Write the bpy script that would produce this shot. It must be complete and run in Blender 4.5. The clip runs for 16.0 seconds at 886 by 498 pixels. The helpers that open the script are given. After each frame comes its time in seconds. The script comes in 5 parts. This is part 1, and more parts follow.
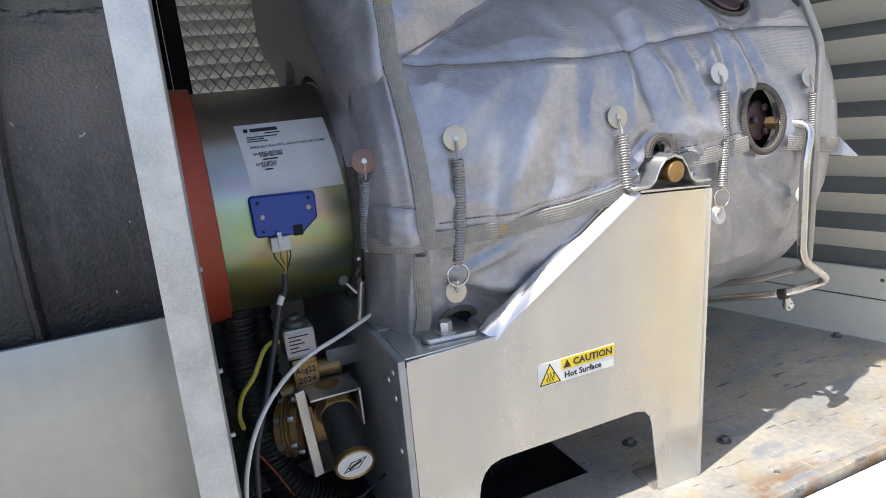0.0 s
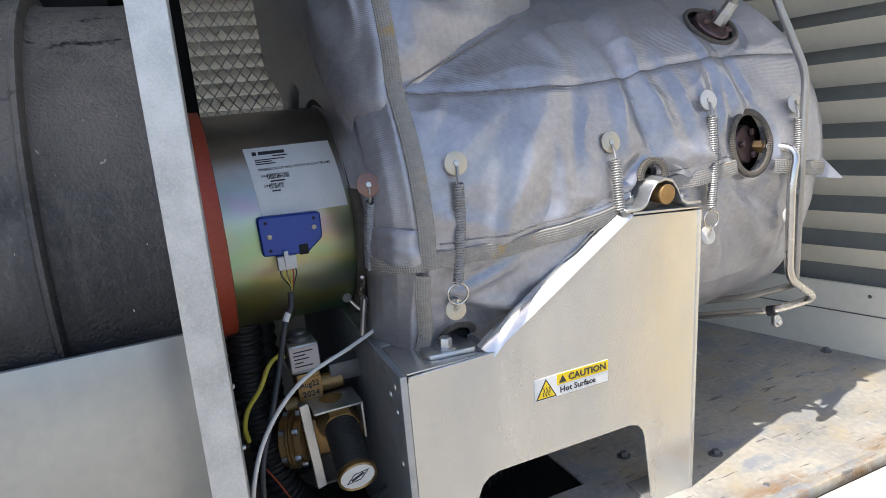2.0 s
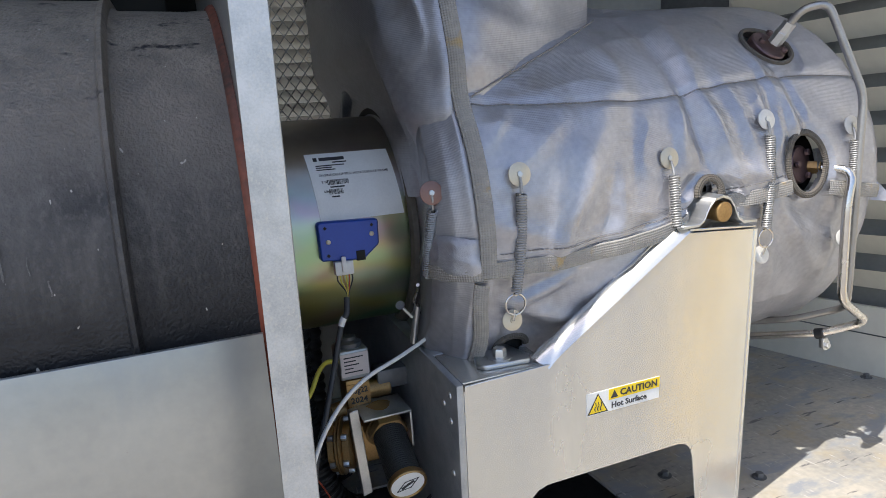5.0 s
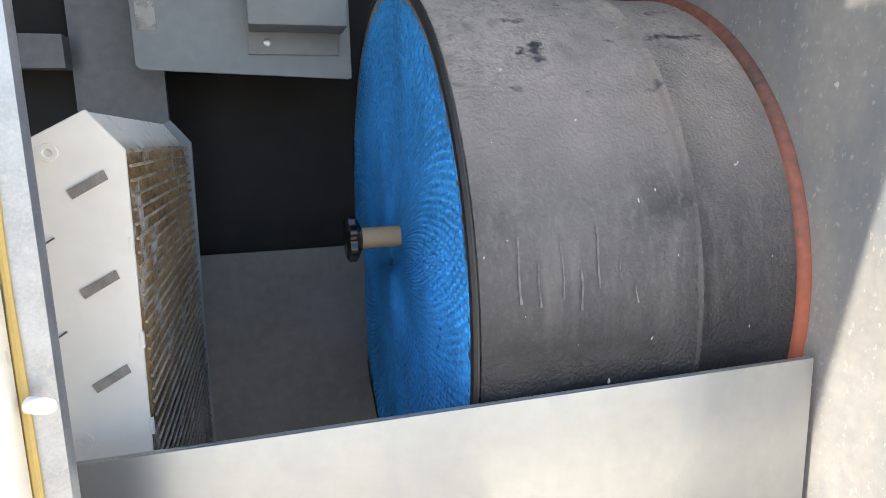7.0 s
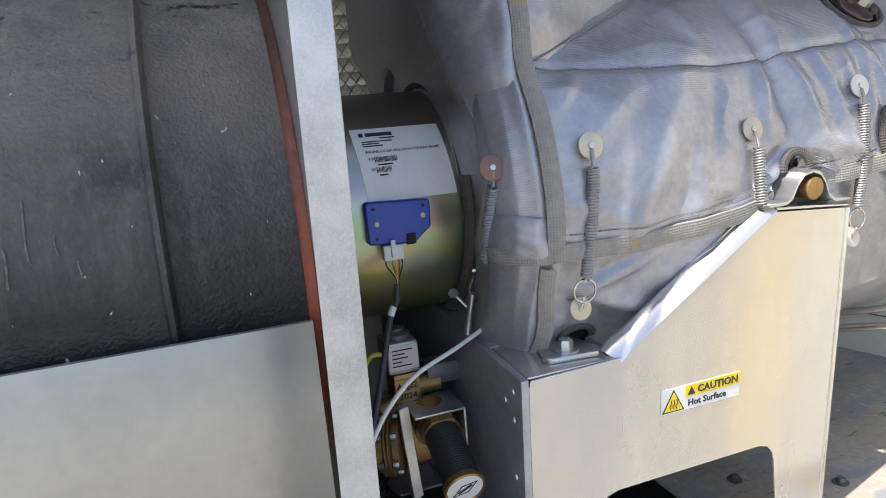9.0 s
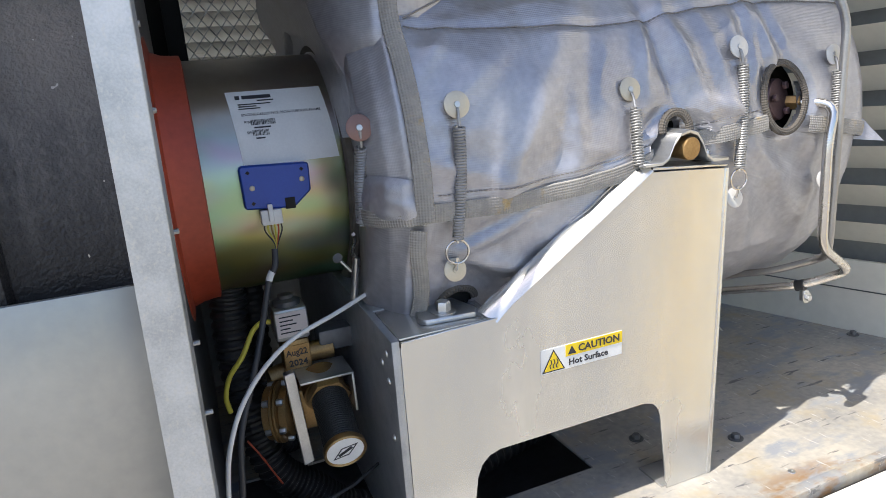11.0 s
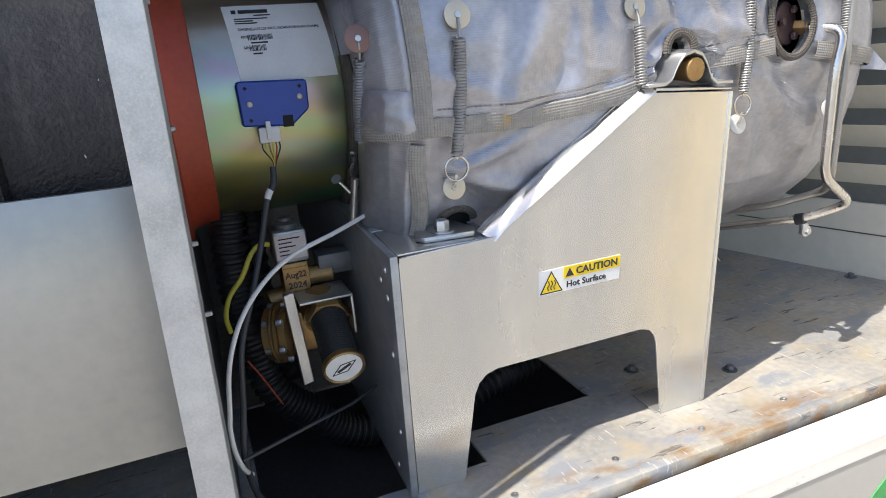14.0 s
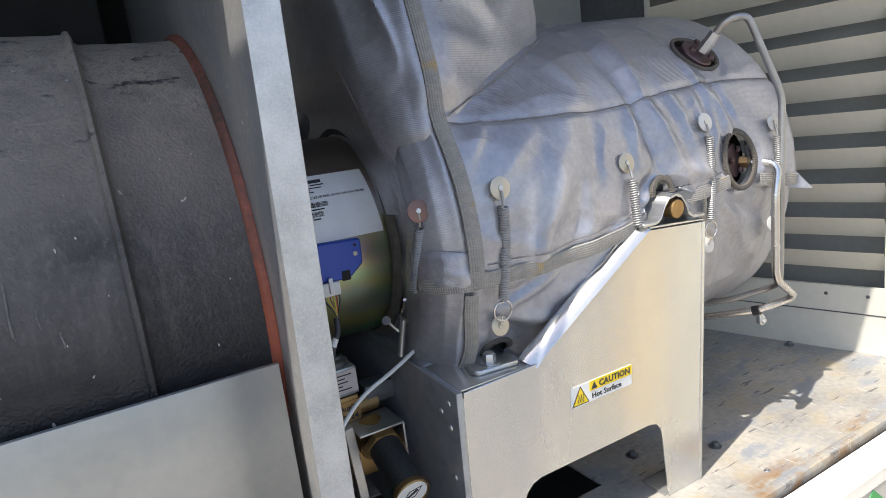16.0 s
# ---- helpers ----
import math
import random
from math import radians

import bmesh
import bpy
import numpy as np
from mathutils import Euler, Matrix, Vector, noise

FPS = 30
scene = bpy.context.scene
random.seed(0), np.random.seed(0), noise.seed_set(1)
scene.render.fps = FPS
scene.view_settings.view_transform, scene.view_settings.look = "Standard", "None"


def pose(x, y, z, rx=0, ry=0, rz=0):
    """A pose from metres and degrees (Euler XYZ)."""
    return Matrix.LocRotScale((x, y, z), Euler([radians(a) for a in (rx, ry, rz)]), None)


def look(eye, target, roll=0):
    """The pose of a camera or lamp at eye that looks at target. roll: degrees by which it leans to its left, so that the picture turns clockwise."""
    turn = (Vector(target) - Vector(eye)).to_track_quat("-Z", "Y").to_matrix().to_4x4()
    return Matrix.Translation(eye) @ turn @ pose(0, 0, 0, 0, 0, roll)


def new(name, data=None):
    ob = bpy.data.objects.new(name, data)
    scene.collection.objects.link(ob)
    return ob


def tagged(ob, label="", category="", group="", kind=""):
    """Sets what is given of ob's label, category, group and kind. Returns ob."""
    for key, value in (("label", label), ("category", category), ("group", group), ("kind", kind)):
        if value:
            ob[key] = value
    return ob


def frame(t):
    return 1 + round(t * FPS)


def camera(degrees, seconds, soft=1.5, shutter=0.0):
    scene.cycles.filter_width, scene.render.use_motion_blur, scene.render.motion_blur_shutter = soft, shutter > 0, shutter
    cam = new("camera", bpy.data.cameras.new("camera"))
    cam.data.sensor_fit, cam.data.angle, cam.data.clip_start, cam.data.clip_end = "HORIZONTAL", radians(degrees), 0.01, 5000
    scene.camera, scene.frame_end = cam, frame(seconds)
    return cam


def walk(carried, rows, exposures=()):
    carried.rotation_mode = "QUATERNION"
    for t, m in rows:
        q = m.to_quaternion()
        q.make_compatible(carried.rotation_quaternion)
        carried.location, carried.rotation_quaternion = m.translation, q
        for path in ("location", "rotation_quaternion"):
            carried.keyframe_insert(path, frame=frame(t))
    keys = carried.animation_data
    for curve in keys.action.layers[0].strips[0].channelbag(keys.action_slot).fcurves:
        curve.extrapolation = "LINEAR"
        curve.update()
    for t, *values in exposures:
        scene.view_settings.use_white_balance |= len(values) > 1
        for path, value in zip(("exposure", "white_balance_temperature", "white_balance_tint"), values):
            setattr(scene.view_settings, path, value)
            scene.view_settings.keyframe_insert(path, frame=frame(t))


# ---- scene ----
cam = camera(71.0, 16.0, soft=0.8)
PATH = [
    (0, (0.019, 0.164, 0.559), (0.744, 1.974, 0.112), -6.2),
    (0.5, (0.012, 0.161, 0.561), (0.733, 1.975, 0.123), -5.7),
    (1, (0.0, 0.153, 0.565), (0.728, 1.965, 0.135), -5.6),
    (1.5, (0.01, 0.144, 0.57), (0.741, 1.955, 0.139), -6.0),
    (2, (0.006, 0.141, 0.576), (0.747, 1.952, 0.161), -5.9),
    (2.5, (-0.007, 0.154, 0.575), (0.81, 1.94, 0.198), -5.3),
    (3, (0.003, 0.146, 0.574), (0.854, 1.913, 0.187), -5.2),
    (3.2, (-0.005, 0.138, 0.568), (0.85, 1.904, 0.181), -4.6),
    (5.3, (-0.065, 0.169, 0.576), (0.601, 2.023, 0.228), -3.9),
    (5.5, (-0.095, 0.186, 0.573), (0.53, 2.057, 0.244), -3.5),
    (6, (-0.201, 0.236, 0.583), (0.266, 2.154, 0.261), -2.7),
    (6.5, (-0.335, 0.289, 0.593), (0.126, 2.204, 0.245), -2.3),
    (7, (-0.431, 0.341, 0.595), (0.098, 2.237, 0.24), -1.4),
    (7.2, (-0.441, 0.341, 0.595), (0.089, 2.237, 0.231), -1.4),
    (7.5, (-0.435, 0.336, 0.594), (0.13, 2.22, 0.231), -1.4),
    (8, (-0.317, 0.279, 0.582), (0.228, 2.17, 0.225), -3.1),
    (8.5, (-0.175, 0.264, 0.567), (0.44, 2.128, 0.183), -4.0),
    (9, (-0.06, 0.229, 0.55), (0.577, 2.089, 0.182), -5.0),
    (9.5, (-0.007, 0.198, 0.538), (0.621, 2.056, 0.15), -5.3),
    (10, (0.013, 0.195, 0.53), (0.689, 2.035, 0.134), -5.7),
    (10.2, (0.022, 0.192, 0.529), (0.72, 2.024, 0.134), -5.7),
    (12.3, (0.041, 0.192, 0.486), (0.744, 1.983, -0.06), -4.5),
    (12.5, (0.034, 0.193, 0.476), (0.731, 1.986, -0.072), -4.0),
    (13, (0.024, 0.189, 0.458), (0.691, 1.984, -0.118), -3.3),
    (13.5, (0.02, 0.186, 0.454), (0.68, 1.978, -0.139), -3.2),
    (14, (0.031, 0.183, 0.478), (0.712, 1.978, -0.083), -4.9),
    (14.5, (0.045, 0.206, 0.511), (0.843, 1.974, 0.023), -6.3),
    (15, (-0.016, 0.211, 0.535), (0.821, 1.971, 0.087), -5.6),
    (15.5, (-0.083, 0.19, 0.564), (0.821, 1.926, 0.152), -5.8),
    (16, (-0.127, 0.17, 0.604), (0.821, 1.888, 0.216), -7.2),
]
EXPOSURES = [(0, 0.7, 6450, 13), (5.3, 0.65, 6450, 13), (5.8, 0.75, 6700, 13), (6.5, 1.55, 7000, 13), (7.0, 2.05, 7150, 13), (7.6, 2.05, 7150, 13), (8.2, 1.70, 6950, 13), (8.5, 1.40, 6800, 13), (8.9, 0.92, 6650, 13), (9.4, 0.78, 6500, 13), (10, 0.75, 6450, 13), (16, 0.7, 6550, 13)]
walk(cam, [(t, look(eye, target, roll)) for t, eye, target, roll in PATH], EXPOSURES)

# ---- world, sun, exposure ----
world = bpy.data.worlds.new("sky")
scene.world = world
world.use_nodes = True
wn = world.node_tree
sky = wn.nodes.new("ShaderNodeTexSky")
sky.sky_type, sky.sun_disc = "NISHITA", False
sky.sun_elevation, sky.sun_rotation = radians(60), radians(247)
wn.links.new(sky.outputs[0], wn.nodes["Background"].inputs[0])
wn.nodes["Background"].inputs[1].default_value = 0.15
sun = new("sun", bpy.data.lights.new("sun", "SUN"))
sun.data.energy, sun.data.angle, sun.data.color = 4.5, radians(0.53), (1.0, 0.95, 0.86)
sun.matrix_world = look((-0.12, -0.046, 0.235), (0, 0, 0))


# ---- materials ----
def mat(name, base, rough=0.5, metal=0.0, vary=0.15, scale=8.0, bump=0.0, bscale=200.0, tint=None, stretch=(1, 1, 1), spec=0.5, spots=0.0):
    """A material with two scales of colour variation, uneven gloss and fine relief."""
    m = bpy.data.materials.new(name)
    m.use_nodes = True
    n, l = m.node_tree.nodes, m.node_tree.links
    b = n["Principled BSDF"]
    b.inputs["Metallic"].default_value = metal
    b.inputs["Specular IOR Level"].default_value = spec
    co = n.new("ShaderNodeTexCoord")
    mp = n.new("ShaderNodeMapping")
    mp.inputs["Scale"].default_value = stretch
    l.new(co.outputs["Object"], mp.inputs[0])
    big = n.new("ShaderNodeTexNoise")
    big.inputs["Scale"].default_value, big.inputs["Detail"].default_value = scale, 6
    l.new(mp.outputs[0], big.inputs["Vector"])
    fine = n.new("ShaderNodeTexNoise")
    fine.inputs["Scale"].default_value, fine.inputs["Detail"].default_value = scale * 14, 3
    l.new(mp.outputs[0], fine.inputs["Vector"])
    mx = n.new("ShaderNodeMix")
    mx.inputs["Factor"].default_value = 0.35
    l.new(big.outputs[0], mx.inputs["A"])
    l.new(fine.outputs[0], mx.inputs["B"])
    ramp = n.new("ShaderNodeValToRGB")
    dark = [c * (1 - vary) for c in base]
    light = [min(1, c * (1 + vary)) for c in (tint or base)]
    ramp.color_ramp.elements[0].position, ramp.color_ramp.elements[1].position = 0.35, 0.65
    ramp.color_ramp.elements[0].color, ramp.color_ramp.elements[1].color = (*dark, 1), (*light, 1)
    l.new(mx.outputs[0], ramp.inputs[0])
    out = ramp.outputs[0]
    if spots:
        sp = n.new("ShaderNodeTexNoise")
        sp.inputs["Scale"].default_value, sp.inputs["Detail"].default_value = scale * 5, 2
        l.new(co.outputs["Object"], sp.inputs["Vector"])
        cut = n.new("ShaderNodeMath")
        cut.operation = "GREATER_THAN"
        cut.inputs[1].default_value = 1 - spots
        l.new(sp.outputs[0], cut.inputs[0])
        mix = n.new("ShaderNodeMix")
        mix.data_type = "RGBA"
        l.new(cut.outputs[0], mix.inputs["Factor"])
        l.new(out, mix.inputs["A"])
        mix.inputs["B"].default_value = (*[min(1, c * 1.6 + 0.08) for c in base], 1)
        out = mix.outputs["Result"]
    l.new(out, b.inputs["Base Color"])
    rr = n.new("ShaderNodeMapRange")
    rr.inputs["To Min"].default_value, rr.inputs["To Max"].default_value = max(0.02, rough - 0.12), min(1, rough + 0.12)
    l.new(big.outputs[0], rr.inputs[0])
    l.new(rr.outputs[0], b.inputs["Roughness"])
    if bump:
        bn = n.new("ShaderNodeTexNoise")
        bn.inputs["Scale"].default_value = bscale
        l.new(mp.outputs[0], bn.inputs["Vector"])
        bp = n.new("ShaderNodeBump")
        bp.inputs["Strength"].default_value, bp.inputs["Distance"].default_value = bump, 0.002
        l.new(bn.outputs[0], bp.inputs["Height"])
        l.new(bp.outputs[0], b.inputs["Normal"])
    return m


def weave(name, base, pitch=0.0016, rough=0.5, sheen=0.3, depth=0.35, tint=None, metal=0.0, cross=1.0):
    """Coated woven cloth: two crossed waves for the threads under broad soiling."""
    m = mat(name, base, rough, metal, 0.10, 9.0, tint=tint)
    n, l = m.node_tree.nodes, m.node_tree.links
    b = n["Principled BSDF"]
    uv = n.new("ShaderNodeUVMap")
    hs = []
    for axis in ("X", "Y"):
        w = n.new("ShaderNodeTexWave")
        w.wave_type, w.bands_direction = "BANDS", axis
        w.inputs["Scale"].default_value = 0.314 / pitch
        w.inputs["Distortion"].default_value = 0.6
        l.new(uv.outputs[0], w.inputs["Vector"])
        hs.append(w)
    mul = n.new("ShaderNodeMath")
    mul.operation = "ADD"
    thin = n.new("ShaderNodeMath")
    thin.operation, thin.inputs[1].default_value = "MULTIPLY", cross
    l.new(hs[0].outputs["Fac"], thin.inputs[0])
    l.new(thin.outputs[0], mul.inputs[0])
    l.new(hs[1].outputs["Fac"], mul.inputs[1])
    bp = n.new("ShaderNodeBump")
    bp.inputs["Strength"].default_value, bp.inputs["Distance"].default_value = depth, 0.0006
    l.new(mul.outputs[0], bp.inputs["Height"])
    l.new(bp.outputs[0], b.inputs["Normal"])
    b.inputs["Sheen Weight"].default_value = sheen
    return m


def plain(name, base, rough=0.5, metal=0.0):
    return mat(name, base, rough, metal, 0.06, 30.0)


GALV = mat("galvanised_steel", (0.36, 0.37, 0.365), 0.34, 0.70, 0.05, 7.0, 0.05, 90, tint=(0.39, 0.395, 0.38))
BRIGHT = mat("satin_zinc_sheet", (0.64, 0.645, 0.61), 0.24, 0.80, 0.04, 6.0, 0.03, 90, tint=(0.67, 0.665, 0.63), stretch=(1, 1, 0.4))
DUSTY = mat("dusty_zinc_sheet", (0.27, 0.275, 0.27), 0.46, 0.40, 0.08, 9.0, 0.12, 140, tint=(0.32, 0.315, 0.30))
SPANGLE = mat("spangled_zinc", (0.36, 0.385, 0.41), 0.42, 0.65, 0.10, 45.0, 0.08, 120, tint=(0.42, 0.44, 0.46))
FLOORM = mat("worn_floor_sheet", (0.33, 0.33, 0.32), 0.55, 0.25, 0.15, 7.0, 0.12, 60, tint=(0.44, 0.41, 0.35))
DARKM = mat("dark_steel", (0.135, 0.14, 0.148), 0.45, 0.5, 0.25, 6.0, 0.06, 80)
GREYM = mat("grey_paint", (0.22, 0.24, 0.25), 0.55, 0.1, 0.12, 5.0, 0.05, 100)
# Inner filter bay metal, darkened in colour for the shade it stands in
SHADE = mat("shaded_grey_steel", (0.13, 0.138, 0.145), 0.5, 0.3, 0.2, 6.0, 0.08, 90)
CREAM = mat("cream_paint", (0.66, 0.64, 0.56), 0.5, 0.0, 0.06, 4.0, 0.04, 120)
WHITE = mat("white_paint", (0.78, 0.75, 0.68), 0.45, 0.0, 0.06, 5.0, 0.04, 120)
CLOTH = weave("silver_cloth", (0.35, 0.352, 0.385), 0.0021, 0.33, 0.0, 0.22, tint=(0.42, 0.42, 0.445), metal=0.52, cross=0.3)
TAPE = weave("hem_tape", (0.235, 0.23, 0.22), 0.0030, 0.7, 0.0, 0.6, tint=(0.31, 0.295, 0.265))
BINDING = weave("dark_binding", (0.085, 0.078, 0.07), 0.0030, 0.85, 0.0, 0.9, tint=(0.13, 0.115, 0.095))
THREAD = plain("thread", (0.20, 0.19, 0.18), 0.8)
BLACKP = mat("black_moulded_plastic", (0.019, 0.020, 0.024), 0.44, 0.0, 0.25, 6.0, 0.9, 300, tint=(0.028, 0.028, 0.030), spec=0.3)
RUBBER = plain("black_rubber", (0.018, 0.018, 0.019), 0.55)
RED = mat("red_silicone", (0.40, 0.065, 0.03), 0.5, 0.0, 0.18, 9.0, 0.05, 150)
REDD = mat("dirty_red_silicone", (0.075, 0.05, 0.042), 0.65, 0.0, 0.4, 9.0, 0.1, 150, tint=(0.17, 0.055, 0.035))
BLUEF = mat("blue_foam", (0.010, 0.20, 0.54), 0.75, 0.0, 0.18, 12.0, 0.3, 300, tint=(0.016, 0.28, 0.68))
BLUEP = mat("blue_plastic", (0.012, 0.06, 0.36), 0.35, 0.0, 0.08, 20.0, 0.03, 300)
STEEL = mat("stainless_steel", (0.60, 0.58, 0.55), 0.25, 1.0, 0.10, 30.0, 0.02, 300)
SPRING = mat("spring_steel", (0.34, 0.34, 0.335), 0.48, 0.6, 0.15, 60.0)
ZINC = mat("zinc_plated", (0.55, 0.56, 0.56), 0.35, 0.9, 0.12, 40.0)
BRASS = mat("dull_brass", (0.36, 0.23, 0.10), 0.45, 0.85, 0.25, 30.0, 0.1, 150)
STEELD = mat("weathered_steel_pipe", (0.36, 0.35, 0.335), 0.40, 0.9, 0.15, 40.0, 0.03, 300)
BRONZE = mat("heat_tinted_steel", (0.13, 0.085, 0.09), 0.45, 0.7, 0.3, 40.0)
TAG = plain("tag_metal", (0.55, 0.50, 0.40), 0.45, 0.5)
TAGW = plain("pale_tag", (0.62, 0.61, 0.58), 0.45, 0.2)
TAGR = plain("brown_tag", (0.22, 0.13, 0.11), 0.45, 0.4)
LABELM = plain("label_paper", (0.72, 0.73, 0.72), 0.4)
INK = plain("ink", (0.03, 0.03, 0.035), 0.6)
YELLOW = plain("yellow_print", (0.80, 0.58, 0.02), 0.4)
GREEN = mat("green_print", (0.05, 0.32, 0.09), 0.5, 0, 0.2, 30)
WHITEC = plain("white_cable", (0.66, 0.66, 0.64), 0.5)
YELC = plain("yellow_cable", (0.55, 0.48, 0.06), 0.5)
DARKC = plain("dark_cable", (0.035, 0.037, 0.042), 0.5)
# Black parts, plus black put in for shade of deep walls, holes and recesses
BLACK_AND_SHADE = plain("black_and_shade", (0.012, 0.012, 0.012), 0.8)
GROUND = mat("pale_concrete", (0.285, 0.265, 0.23), 0.85, 0.0, 0.2, 3.0, 0.3, 60)


def nodes_of(m):
    return m.node_tree.nodes, m.node_tree.links, m.node_tree.nodes["Principled BSDF"]


def overlay(m, colour, low, high, scale, stretch=(1, 1, 1), band=None, rough=None, detail=6, seed=0.0):
    """Lays blotches of a colour over a material where a noise rises from low to high; band (axis, from, to) keeps them to a stretch."""
    n, l, b = nodes_of(m)
    old = b.inputs["Base Color"].links[0].from_socket
    co, mp, tx, rp = n.new("ShaderNodeTexCoord"), n.new("ShaderNodeMapping"), n.new("ShaderNodeTexNoise"), n.new("ShaderNodeMapRange")
    mp.inputs["Scale"].default_value, mp.inputs["Location"].default_value = stretch, (seed, seed * 1.7, seed * 0.6)
    l.new(co.outputs["Object"], mp.inputs[0])
    l.new(mp.outputs[0], tx.inputs["Vector"])
    tx.inputs["Scale"].default_value, tx.inputs["Detail"].default_value, tx.inputs["Roughness"].default_value = scale, detail, 0.6
    rp.inputs["From Min"].default_value, rp.inputs["From Max"].default_value = low, high
    l.new(tx.outputs[0], rp.inputs[0])
    fac = rp.outputs[0]
    if band:
        sx, mr, mu = n.new("ShaderNodeSeparateXYZ"), n.new("ShaderNodeMapRange"), n.new("ShaderNodeMath")
        l.new(co.outputs["Object"], sx.inputs[0])
        mr.inputs["From Min"].default_value, mr.inputs["From Max"].default_value = band[1], band[2]
        l.new(sx.outputs["XYZ".index(band[0])], mr.inputs[0])
        mu.operation = "MULTIPLY"
        l.new(fac, mu.inputs[0])
        l.new(mr.outputs[0], mu.inputs[1])
        fac = mu.outputs[0]
    mx = n.new("ShaderNodeMix")
    mx.data_type = "RGBA"
    l.new(fac, mx.inputs["Factor"])
    l.new(old, mx.inputs["A"])
    mx.inputs["B"].default_value = (*colour, 1)
    l.new(mx.outputs["Result"], b.inputs["Base Color"])
    return m


overlay(FLOORM, (0.30, 0.32, 0.345), 0.52, 0.62, 9, (1, 2.2, 1), seed=3)
overlay(FLOORM, (0.44, 0.37, 0.25), 0.52, 0.72, 14, (1, 1, 1), seed=7)
overlay(FLOORM, (0.30, 0.19, 0.10), 0.48, 0.64, 34, (0.5, 1, 1), ("Y", 0.745, 0.712), seed=11)
overlay(FLOORM, (0.16, 0.16, 0.16), 0.62, 0.66, 26, (0.5, 3, 1), seed=15)
overlay(FLOORM, (0.55, 0.53, 0.50), 0.63, 0.66, 40, (4, 0.6, 1), seed=19)
# Drum dust; its paler upper bands also stand in for sky light from above
overlay(BLACKP, (0.20, 0.185, 0.172), 0.24, 0.62, 7, (1, 1, 1), ("Z", 0.44, 0.62), seed=2)
overlay(BLACKP, (0.36, 0.315, 0.265), 0.14, 0.52, 8, (1, 1, 1), ("Z", 0.54, 0.74), seed=6)
overlay(BLACKP, (0.15, 0.14, 0.13), 0.50, 0.72, 55, (1, 1, 0.10), ("Z", 0.43, 0.56), seed=5)
overlay(BLACKP, (0.030, 0.030, 0.036), 0.62, 0.69, 26, (1.2, 1.2, 2.2), ("Z", 0.56, 0.66), seed=9, detail=3)
overlay(BLACKP, (0.42, 0.40, 0.37), 0.77, 0.79, 150, (1, 1, 0.5), seed=14, detail=1)
overlay(BLACKP, (0.155, 0.145, 0.134), 0.50, 0.80, 190, (1, 1, 0.7), ("Z", 0.42, 0.62), seed=17, detail=2)
overlay(GALV, (0.32, 0.34, 0.355), 0.50, 0.70, 10, (1, 1, 0.35), seed=21)
overlay(GALV, (0.33, 0.33, 0.32), 0.73, 0.76, 60, (1, 1, 1.0), seed=23, detail=3)
overlay(DUSTY, (0.22, 0.24, 0.26), 0.50, 0.66, 14, (1, 1, 0.4), seed=41)
overlay(DUSTY, (0.46, 0.45, 0.42), 0.60, 0.76, 230, (1, 1, 0.6), seed=43, detail=3)
overlay(DUSTY, (0.60, 0.59, 0.55), 0.74, 0.76, 90, seed=47, detail=2)
overlay(SPANGLE, (0.47, 0.47, 0.45), 0.55, 0.75, 300, (1, 1, 0.8), seed=45, detail=3)
overlay(BRIGHT, (0.56, 0.575, 0.58), 0.45, 0.75, 9, (1, 1, 0.3), seed=31)
overlay(BRIGHT, (0.50, 0.50, 0.49), 0.74, 0.77, 70, (1, 1, 0.4), seed=33, detail=3)
overlay(BLUEF, (0.004, 0.05, 0.17), 0.66, 0.72, 45, seed=35)
overlay(REDD, (0.36, 0.075, 0.03), 0.30, 0.55, 5, (1, 1, 1), ("Z", 0.62, 0.42), seed=37)
overlay(WHITE, (0.50, 0.42, 0.30), 0.64, 0.74, 40, (0.4, 1, 1), seed=25)
overlay(TAPE, (0.36, 0.27, 0.14), 0.60, 0.70, 30, seed=27)
overlay(CLOTH, (0.30, 0.29, 0.28), 0.58, 0.76, 14, seed=29)


# ---- mesh helpers ----
def bm_box(bm, x0, x1, y0, y1, z0, z1, bevel=0.0):
    b2 = bmesh.new()
    bmesh.ops.create_cube(b2, size=1.0, matrix=Matrix.Translation(((x0 + x1) / 2, (y0 + y1) / 2, (z0 + z1) / 2)) @ Matrix.Diagonal((x1 - x0, y1 - y0, z1 - z0, 1)))
    if bevel:
        bmesh.ops.bevel(b2, geom=b2.edges[:], offset=bevel, segments=2, affect="EDGES", profile=0.5)
    join(bm, b2)


def join(bm, b2, m=None):
    """Adds the mesh b2 to bm."""
    me = bpy.data.meshes.new("tmp")
    b2.to_mesh(me)
    b2.free()
    if m is not None:
        me.transform(m)
    bm.from_mesh(me)
    bpy.data.meshes.remove(me)


def bm_prism(bm, outline, axis, a0, a1, bevel=0.0):
    """An outline of (u, v) pushed along an axis from a0 to a1. axis 'y': (x, z); 'x': (y, z); 'z': (x, y)."""
    b2 = bmesh.new()
    put = {"y": lambda u, v, a: (u, a, v), "x": lambda u, v, a: (a, u, v), "z": lambda u, v, a: (u, v, a)}[axis]
    lo = [b2.verts.new(put(u, v, a0)) for u, v in outline]
    hi = [b2.verts.new(put(u, v, a1)) for u, v in outline]
    k = len(outline)
    b2.faces.new(lo)
    b2.faces.new(hi[::-1])
    for i in range(k):
        b2.faces.new((lo[i], hi[i], hi[(i + 1) % k], lo[(i + 1) % k]))
    bmesh.ops.recalc_face_normals(b2, faces=b2.faces[:])
    if bevel:
        bmesh.ops.bevel(b2, geom=b2.edges[:], offset=bevel, segments=1, affect="EDGES")
    join(bm, b2)


